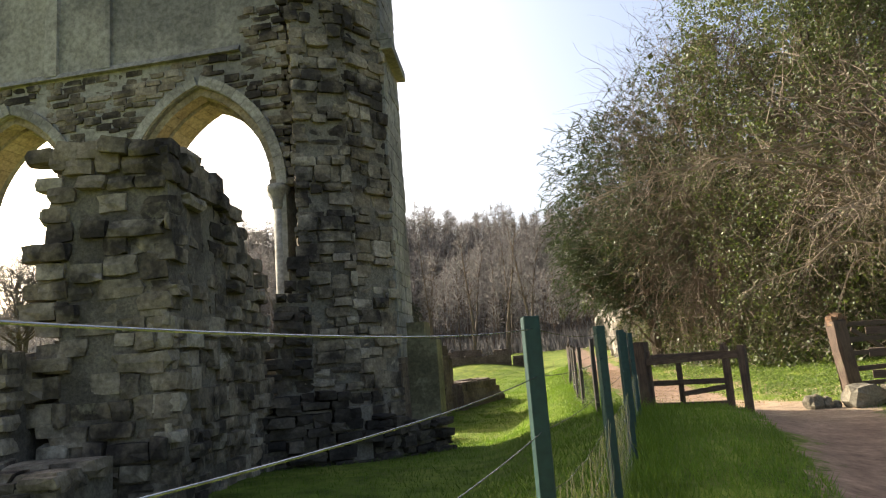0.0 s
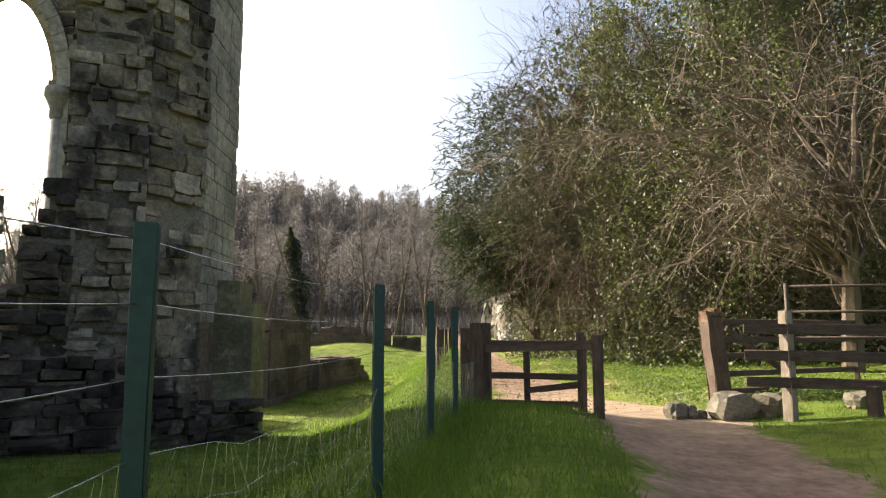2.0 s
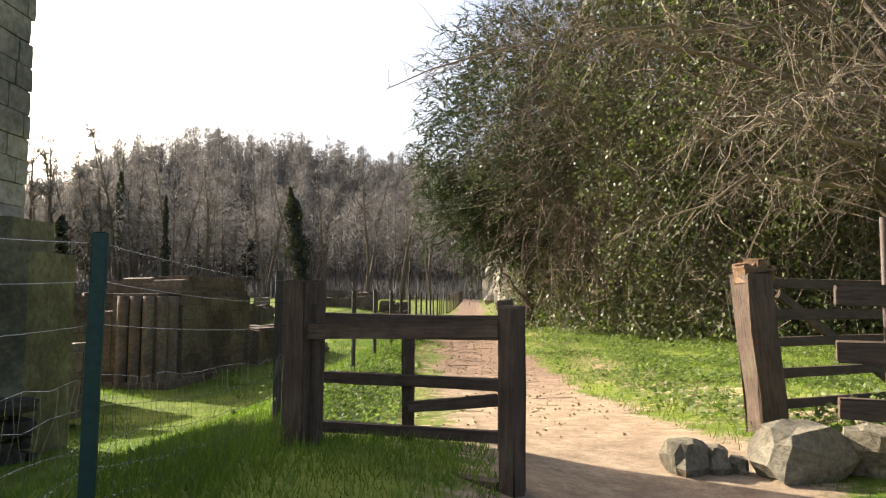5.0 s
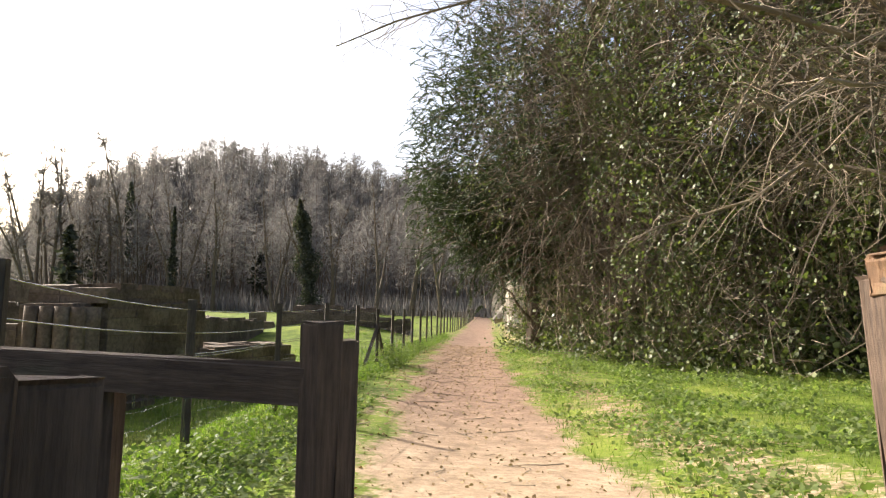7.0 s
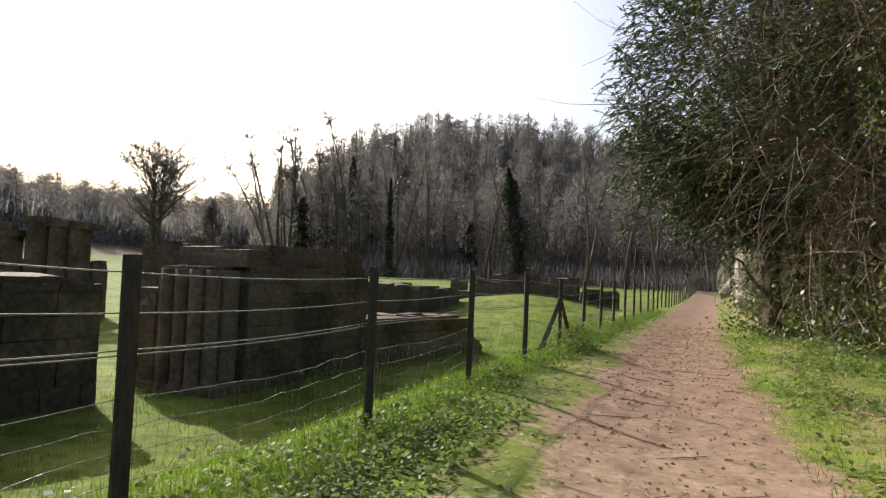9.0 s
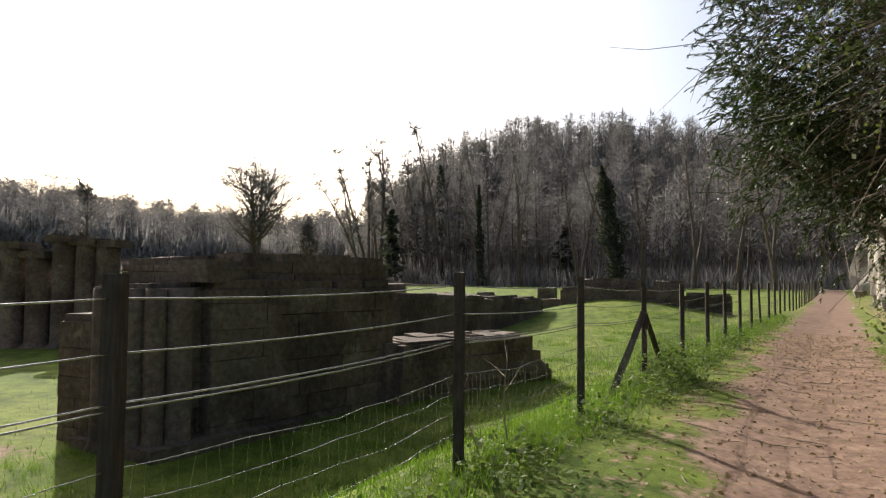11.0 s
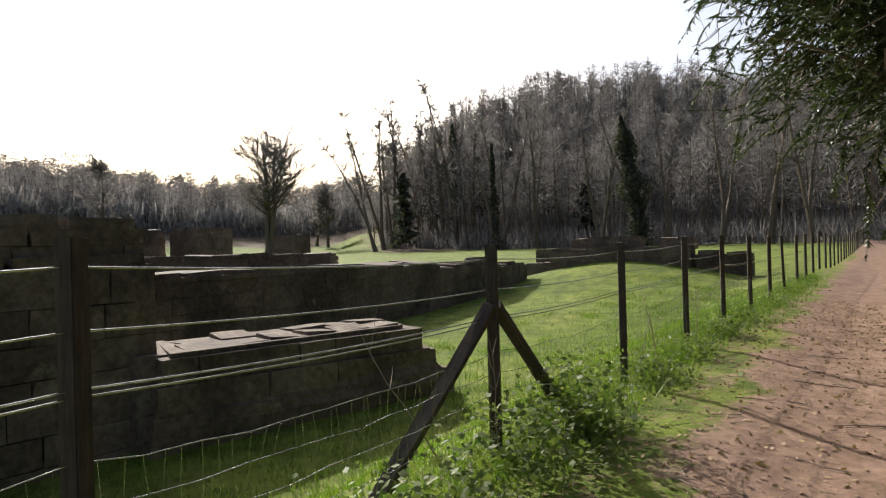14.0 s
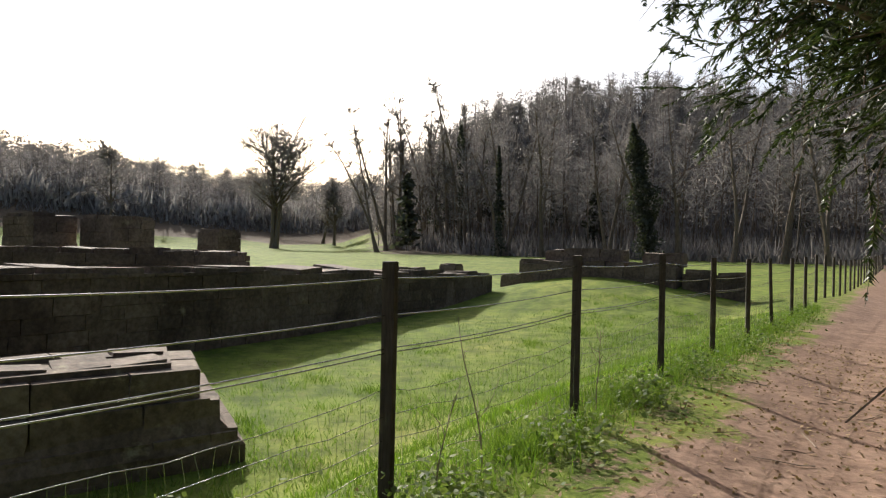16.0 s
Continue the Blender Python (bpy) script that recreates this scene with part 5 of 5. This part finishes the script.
        cl = np.concatenate(cl)
        part("crown", Build().quads(cl, rng.uniform(0.2, 0.42, len(cl)), 2.0, 0.5, rng).mesh("crown", FAR_GREEN), th)


far_trees()


# ---- the tangled trees beside the track ----
def tangle(name, x, y, top, r, seed, label, twigs=4000, ivy=9000, lean=(0.0, 0.0), base=0.5, leaf=0.072, yew=0, droop=-0.10, twig_r=0.012, mid=0.45, spray=0.05):
    """A spreading tree in a dome: trunk, limbs, hanging twigs, and ivy or yew sprays."""
    rng = np.random.default_rng(seed)
    z0 = lz(x, y)
    th = holder(name, x, y, z0, label, "tree")
    cz = z0 + base + (top - base) * mid
    up, dn = z0 + top - cz, cz - z0 - base
    cx, cy = x + lean[0], y + lean[1]

    def dome(n, lo, hi):
        d = rng.normal(size=(n, 3))
        d /= np.linalg.norm(d, axis=1)[:, None]
        rho = rng.uniform(lo ** 2, hi ** 2, n) ** 0.5
        rough = 1 + 0.20 * np.sin(d[:, 0] * 7 + seed) * np.sin(d[:, 2] * 6 + d[:, 1] * 5) + 0.10 * np.sin(d[:, 1] * 15 + d[:, 2] * 11 + seed)
        return np.array([cx, cy, cz]) + d * (rho * rough)[:, None] * np.stack([np.full(n, r), np.full(n, r), np.where(d[:, 2] > 0, up, dn)], 1), d
    wood, fine = Build(), Build()
    trunk, _ = grow_limb(rng, (x, y, z0 - 0.3), ((cx - x) * 0.06, (cy - y) * 0.06, 1), top * 0.85, 8, 0.02, 0.06)
    wood.tube(trunk, 0.30 * np.linspace(1, 0.12, 9), 7)
    ends, dirs = dome(46, 0.6, 1.0)
    limbs = []
    for e in ends:
        k = float(np.clip((e[2] - z0) / top * 0.75 - 0.05, 0.05, 0.9)) * 8
        p = trunk[int(k)] + (trunk[int(k) + 1] - trunk[int(k)]) * (k - int(k))
        m = (p + e) / 2 + [0, 0, 0.14 * np.linalg.norm(e - p)] + rng.normal(0, 0.25, 3)
        t = np.linspace(0, 1, 8)[:, None]
        lp = (1 - t) ** 2 * p + 2 * t * (1 - t) * m + t * t * e + rng.normal(0, 0.06, (8, 3)) * (t > 0.1)
        wood.tube(lp, rng.uniform(0.05, 0.10) * np.linspace(1, 0.12, 8), 5)
        limbs.append(lp)
    L = np.array(limbs)
    n1 = twigs // 2
    i, j, u = rng.integers(0, len(L), n1), rng.integers(3, 7, n1), rng.random(n1)[:, None]
    s1 = L[i, j] * (1 - u) + L[i, j + 1] * u
    w1 = (L[i, j + 1] - L[i, j]) / np.linalg.norm(L[i, j + 1] - L[i, j], axis=1)[:, None] * 0.5 + rng.normal(0, 0.7, (n1, 3))
    s2, d2 = dome(twigs - n1, 0.45, 0.98)
    start, way = np.concatenate([s1, s2]), np.concatenate([w1, d2 * 0.8 + rng.normal(0, 0.6, d2.shape)])
    n = len(start)
    p = fine.many(start, way, (0.6 + 2.6 * rng.random(n) ** 1.6) * (0.45 if yew > 100000 else 1.0), twig_r * rng.uniform(0.5, 1.5, n), rng, 4, droop, 0.2, z0 + 0.15)
    pick = rng.random(n) < 0.6
    q = p[pick, rng.integers(1, 4)]
    fine.many(q, rng.normal(size=q.shape), rng.uniform(0.3, 1.0, len(q)), twig_r * rng.uniform(0.3, 0.7, len(q)), rng, 2, droop, 0.25, z0 + 0.15)
    bole = part("trunk", wood.mesh("trunk", BARK), th, "grey trunk and limbs")
    if ivy > 5000:
        m = 2600
        k = rng.uniform(0, 5, m)
        i = k.astype(int)
        c = trunk[i] + (trunk[i + 1] - trunk[i]) * (k - i)[:, None] + rng.normal(0, 0.36, (m, 3)) * [1, 1, 0.3]
        tagged(part("trunk_ivy", Build().quads(c, rng.uniform(0.6, 1.4, m) * leaf * 1.2, 1.25, 0.0, rng).mesh("trunk_ivy", IVY), bole, "ivy sleeve on the trunk"), kind="stuff")
    tagged(part("twig_mass", fine.mesh("twig_mass", TANGLE), th, "bare tangled hanging twigs"), kind="stuff")
    if ivy:
        nc = ivy // 70
        c1, _ = dome(nc, 0.62, 1.02)
        c = (c1[:, None] + rng.normal(0, 1, (nc, 70, 3)) * rng.uniform(0.16, 0.5, (nc, 1, 1)) * [1, 1, 1.7]).reshape(-1, 3)
        c = c[c[:, 2] > z0 + 0.1]
        tagged(part("ivy", Build().quads(c, rng.uniform(0.6, 1.4, len(c)) * leaf, 1.25, 0.0, rng).mesh("ivy", IVY), th, "glossy dark ivy leaves"), kind="stuff")
    if yew:
        # boughs in flat fans: a twig with pointed side shoots on both sides, the tips drooping
        m = 56
        ns = yew // m
        sp, d = dome(ns, 0.55, 0.96)
        ln = rng.uniform(0.4, 1.25, ns)
        sprays = Build()
        pth = sprays.many(sp, d * [1, 1, 0.35] + rng.normal(0, 0.5, d.shape), ln, np.full(ns, 0.008), rng, 4, -0.10, 0.22)
        w = rng.uniform(0.3, 4, (ns, m))
        ii = np.minimum(w.astype(int), 3)
        row = np.arange(ns)[:, None]
        seg = pth[row, ii + 1] - pth[row, ii]
        c = pth[row, ii] + seg * (w - ii)[..., None]
        ax = seg / (np.linalg.norm(seg, axis=2)[..., None] + 1e-9)
        side = np.cross(ax, [0, 0, 1.0])
        side /= np.linalg.norm(side, axis=2)[..., None] + 1e-9
        hand = rng.choice([-1.0, 1.0], (ns, m, 1))
        reach = spray * rng.uniform(0.5, 1.3, (ns, m, 1)) * (1.25 - 0.2 * w[..., None])
        tip = c + (ax * 0.75 + side * hand * 0.8 + rng.normal(0, 0.22, c.shape) + [0, 0, -0.22]) * reach
        sprays.tris(c.reshape(-1, 3), tip.reshape(-1, 3), spray * 0.28, rng)
        tagged(part("needles", sprays.mesh("needles", YEW), th, "dark drooping yew sprays"), kind="stuff")
    return th


tangle("yew_tree", 10.6, 35.0, 14.5, 4.45, 701, "dark spreading yew leaning over the track", 1800, 0, (-0.4, 0), 2.4, yew=330000, mid=0.36, spray=0.12)
tangle("yew_tree", 14.0, 41.5, 13.5, 4.4, 702, "dark spreading yew overhanging the track", 700, 0, (-0.3, 0), 5.2, yew=180000, spray=0.085)
# Yew sprays added among these bare twigs stand in for shaded hollows.
tangle("ivy_tree", 11.6, 29.0, 16.0, 4.4, 703, "leafless tree with a brown tangle of hanging twigs, dark sprays added as its shade", 7500, 2800, (0, 0), 1.6, twig_r=0.009, yew=60000, spray=0.1)
tangle("ivy_tree", 14.2, 25.0, 18.0, 4.8, 704, "ivy-smothered tree with bare drooping branches", 4600, 70000, (0, 0), 0.6, twig_r=0.010)
tangle("ivy_tree", 18.2, 23.2, 19.0, 5.2, 705, "tall ivy-smothered tree with bare branches", 4600, 70000, (0, 0), 0.6, twig_r=0.010)
tangle("ivy_tree", 23.5, 23.5, 20.0, 5.8, 706, "tall ivy-covered tree at the wood's edge", 1600, 50000, (0, 0), 0.6, twig_r=0.011)
low_tree = tangle("ivy_tree", 14.6, 18.6, 9.5, 4.0, 707, "low bare-branched tree reaching over the track", 1500, 2500, (-1.2, 0), 3.2, droop=-0.04)
tangle("ivy_tree", 28.0, 18.5, 16.0, 6.0, 708, "ivy-covered tree behind the field gate", 1300, 14000, (0, 0), 0.8)
tangle("ivy_tree", 34.0, 11.0, 16.0, 6.0, 712, "ivy-covered tree at the edge of the meadow", 900, 7000, (0, 0), 0.8)
tangle("ivy_tree", 18.0, 50.0, 17.0, 5.5, 709, "shaded tree above the crag", 1500, 7000, (0, 0), 2.5, leaf=0.09, twig_r=0.015)
tangle("ivy_tree", 21.0, 61.0, 19.0, 6.5, 710, "shaded tree above the crag", 1500, 7000, (-1, 0), 3.5, leaf=0.11, twig_r=0.02)
tangle("ivy_tree", 24.0, 78.0, 19.0, 7.5, 711, "dark tree where the track enters the wood", 1500, 7000, (-1, 0), 2.5, leaf=0.2, twig_r=0.04)


for x, y, top, k in ((15.5, 32.5, 17, 1), (18.5, 29.0, 21, 2), (23.0, 29.5, 22, 3), (28.5, 25.0, 21, 4), (34.0, 18.5, 20, 5)):
    tangle("wood_tree", x, y, top, 5.6, 730 + k, "shadowed ivy-hung tree deeper in the wood", 500, 9000, (0, 0), 0.8, leaf=0.24, twig_r=0.02)


def long_limbs():
    """Pale bare boughs that hang out over the track."""
    rng = np.random.default_rng(72)
    z0 = lz(14.6, 18.6)
    for p, q, sag in (((14.4, 18.6, z0 + 4.6), (3.9, 19.3, 5.35), 1.2), ((14.4, 18.7, z0 + 5.0), (6.0, 18.2, 5.7), 1.0), ((14.5, 18.5, z0 + 3.6), (8.0, 16.8, 3.3), 0.8), ((14.6, 18.7, z0 + 3.0), (8.6, 19.5, 2.4), 0.7), ((14.6, 18.4, z0 + 4.2), (9.4, 15.2, 4.0), 0.8)):
        p, q = np.array(p), np.array(q)
        t = np.linspace(0, 1, 12)[:, None]
        path = p + (q - p) * t + np.sin(t * math.pi) * [0, 0, sag] + rng.normal(0, 0.13, (12, 3)) * (t > 0.05)
        b = Build().tube(path, 0.075 * np.linspace(1, 0.12, 12), 6)
        n = 140
        k = rng.uniform(2, 10.98, n)
        i = k.astype(int)
        st = path[i] + (path[i + 1] - path[i]) * (k - i)[:, None]
        w = (q - p) / np.linalg.norm(q - p) * 0.7 + rng.normal(0, 0.6, (n, 3))
        pp = b.many(st, w, rng.uniform(0.4, 1.7, n), rng.uniform(0.004, 0.010, n), rng, 5, -0.05, 0.22)
        b.many(pp[:, 2], rng.normal(size=(n, 3)), rng.uniform(0.2, 0.7, n), rng.uniform(0.003, 0.007, n), rng, 3, -0.04, 0.25)
        part("bough", b.mesh("bough", TWIG), low_tree, "long bare drooping bough")


long_limbs()


def under_hedge():
    """Ivy bank at the foot of the trees."""
    rng = np.random.default_rng(55)
    line = np.array([(12.2, 42), (11.6, 34), (11.9, 28.2), (13.8, 23.2), (17.8, 21.0), (24, 20.2), (31, 15.0), (36, 8)], float)
    u = rng.uniform(0, len(line) - 1.001, 60000)
    i = u.astype(int)
    p = line[i] + (line[i + 1] - line[i]) * (u - i)[:, None]
    h = 3.0 + 1.0 * np.sin(u * 5.0) + 0.8 * np.sin(u * 13)
    z = rng.random(len(u)) ** 1.1
    off = rng.normal(0, 0.9, (len(u), 2)) + np.stack([z * 1.2, z * 1.2], 1)
    x, y = p[:, 0] + off[:, 0], p[:, 1] + off[:, 1]
    c = np.stack([x, y, land(x, y) + z * h], 1)
    ob = new("ivy_bank", Build().quads(c, rng.uniform(0.07, 0.14, len(c)), 1.25, 0, rng).mesh("ivy_bank", IVY))
    tagged(ob, "dense glossy ivy and bramble bank under the trees", "undergrowth", kind="stuff")
    n = 7000
    u = rng.uniform(0, len(line) - 1.001, n)
    i = u.astype(int)
    p = line[i] + (line[i + 1] - line[i]) * (u - i)[:, None] + rng.normal(0, 0.8, (n, 2))
    root = np.stack([p[:, 0], p[:, 1], land(p[:, 0], p[:, 1]) + rng.uniform(0, 2.5, n)], 1)
    b = Build()
    b.tris(root, root + rng.normal(0, 0.7, (n, 3)) + [0, 0, 0.6], 0.022, rng)
    tagged(new("bramble", b.mesh("bramble", TWIG)), "bare bramble stems under the trees", "undergrowth", kind="stuff")


under_hedge()


def crag():
    """Pale limestone outcrop beside the far track."""
    rng = np.random.default_rng(66)
    th = holder("crag", 17, 66, lz(17, 66), "pale weathered limestone crag under trees", "rock")
    for k, (x, y, sx, sy, sz) in enumerate(((16.0, 60, 3, 4, 6.5), (17.2, 64, 4, 5, 8.0), (18.4, 70, 4, 6, 8.0), (15.0, 58, 1.6, 1.6, 2.2), (14.4, 56.5, 1.3, 1.3, 1.2), (15.6, 62, 2, 2, 4))):
        bm = bmesh.new()
        bmesh.ops.create_icosphere(bm, subdivisions=4, radius=0.5)
        off = Vector(rng.uniform(0, 90, 3))
        for v in bm.verts:
            c = v.co.copy()
            v.co *= 1 + 0.35 * noise.noise(c * 2.5 + off) + 0.22 * noise.noise(c * 6 + off) + 0.1 * noise.noise(c * 15 + off)
            v.co.z += 0.06 * round(math.sin(c.z * 14))
        me_ = bpy.data.meshes.new("rock")
        bm.to_mesh(me_)
        bm.free()
        me_.materials.append(CRAG)
        part("rock", me_, th, m=pose(x, y, lz(x, y) + sz * 0.32, 0, 0, k * 40) @ Matrix.Diagonal((sx, sy, sz, 1)))


crag()


# ---- grass, herbs, twigs on the ground ----
def ground_cover():
    rng = np.random.default_rng(91)

    def blades(name, x, y, h, w, label, material=BLADE):
        z = land(x, y)
        root = np.stack([x, y, z - 0.01], 1)
        n = len(x)
        tip = root + np.stack([rng.normal(0, 0.35, n) * h, rng.normal(0, 0.35, n) * h, h], 1)
        tagged(new(name, Build().tris(root, tip, w, rng).mesh(name, material)), label, "grass", kind="stuff")
    n = 18000
    y = rng.uniform(0, 48, n)
    x = fence_x(y) + rng.normal(0.1, 0.2, n)
    blades("verge_grass", x, y, rng.uniform(0.06, 0.24, n), rng.uniform(0.006, 0.014, n), "rough grass along the fence foot")
    n = 85000
    y = rng.uniform(-1, 46, n)
    x = fence_x(y) - rng.exponential(3.0, n)
    blades("lawn_grass", x, y, rng.uniform(0.03, 0.10, n), rng.uniform(0.008, 0.016, n), "short lawn grass")
    cy, m = rng.uniform(22, 48, 220), 55
    cx = fence_x(cy) - rng.uniform(0.4, 6.5, 220)
    y = np.repeat(cy, m) + rng.normal(0, 0.13, 220 * m)
    x = np.repeat(cx, m) + rng.normal(0, 0.16, 220 * m)
    blades("lawn_tufts", x, y, rng.uniform(0.06, 0.16, len(x)), rng.uniform(0.008, 0.015, len(x)), "coarser grass tufts in the lawn")
    n = 42000
    y = rng.uniform(1, 36, n)
    t = rng.uniform(1.0, 8.0, n)
    x = track_x(y) + t
    blades("bank_grass", x, y, rng.uniform(0.03, 0.11, n), rng.uniform(0.006, 0.013, n), "grass on the bank under the trees")
    n = 16000
    y = rng.uniform(0, 12, n)
    x = fence_x(y) + rng.uniform(0, 1, n) * np.maximum(track_x(y) - 0.9 - fence_x(y), 0.2)
    blades("bank_grass", x, y, rng.uniform(0.03, 0.12, n), rng.uniform(0.006, 0.013, n), "shaded grass beside the track")

    def herbs(name, x, y, h, size, label, material=HERB):
        z = land(x, y)
        c = np.stack([x, y, z + h], 1)
        tagged(new(name, Build().quads(c, size, 1.4, 0.6, rng, True).mesh(name, material)), label, "plants", kind="stuff")
    n = 70000
    y = rng.uniform(11, 38, n)
    t = 1.2 + rng.gamma(2.0, 1.7, n)
    keep = np.sin(y * 1.3 + t * 2) + np.sin(t * 3.1 - y * 0.7) + rng.normal(0, 0.6, n) > -0.2
    x = track_x(y) + t
    herbs("ground_herbs", x[keep], y[keep], rng.uniform(0.01, 0.12, keep.sum()), rng.uniform(0.02, 0.065, keep.sum()), "low green herbs and ivy on the bank", GROUND_IVY)
    n = 5000
    y = rng.uniform(12.5, 20, n)
    x = fence_x(y) + 0.3 + np.minimum(rng.gamma(2.0, 0.2, n), 0.8)
    herbs("ivy_patch", x, y, rng.uniform(0.01, 0.08, n), rng.uniform(0.02, 0.055, n), "pale ivy patch between fence and track", GROUND_IVY)
    # clumps along the fence
    cx, cy, ch, cs = [], [], [], []
    for yc, r, hh, m in ((14.3, 0.5, 0.35, 900), (15.5, 0.45, 0.3, 800), (17.0, 0.5, 0.25, 800), (18.6, 0.4, 0.25, 600), (20.0, 0.35, 0.2, 400), (21.5, 0.35, 0.25, 500), (23.4, 0.35, 0.3, 500), (25.4, 0.35, 0.35, 700), (26.7, 0.4, 0.5, 1400), (27.5, 0.35, 0.6, 1200),
                        (29.5, 0.3, 0.3, 600), (31.2, 0.3, 0.25, 500), (33, 0.35, 0.3, 600), (35, 0.35, 0.3, 500), (38, 0.4, 0.3, 500), (41, 0.4, 0.3, 400), (44, 0.4, 0.3, 400)):
        xc = float(fence_x(np.array(yc))) + 0.3
        cx.append(rng.normal(xc, r * 0.6, m)), cy.append(rng.normal(yc, r, m)), ch.append(rng.uniform(0.02, 1, m) ** 1.3 * hh), cs.append(rng.uniform(0.016, 0.05, m))
    herbs("nettle_clumps", np.concatenate(cx), np.concatenate(cy), np.concatenate(ch), np.concatenate(cs), "leafy green weeds at the fence foot")
    n = 9000
    y = 12 + 28 * rng.random(n) ** 0.7
    x = track_x(y) + rng.normal(-0.2, 1.3, n)
    herbs("leaf_litter", x, y, rng.uniform(0.004, 0.009, n), rng.uniform(0.01, 0.04, n), "scattered dead leaves on the track", LITTER)
    # fallen twigs
    for k in range(220):
        y = 13 + 23 * rng.random() ** 0.7
        x = float(track_x(np.array(y))) + rng.normal(-0.3, 0.9)
        a, L = rng.uniform(0, 6.28), 0.05 + 0.5 * rng.random() ** 2.5
        p = [np.array([x, y]) + np.array([math.cos(a), math.sin(a)]) * L * u + rng.normal(0, 0.02, 2) for u in (0, 0.35, 0.7, 1)]
        pts = [(q[0], q[1], lz(q[0], q[1]) + 0.012) for q in p]
        b = Build().tube(pts, np.array([1, 0.9, 0.7, 0.4]) * (0.003 + 0.006 * L), 5)
        tagged(new("fallen_twig", b.mesh("fallen_twig", TWIG)), "dry broken twig lying on the track", "twig", "twigs on the track")


ground_cover()
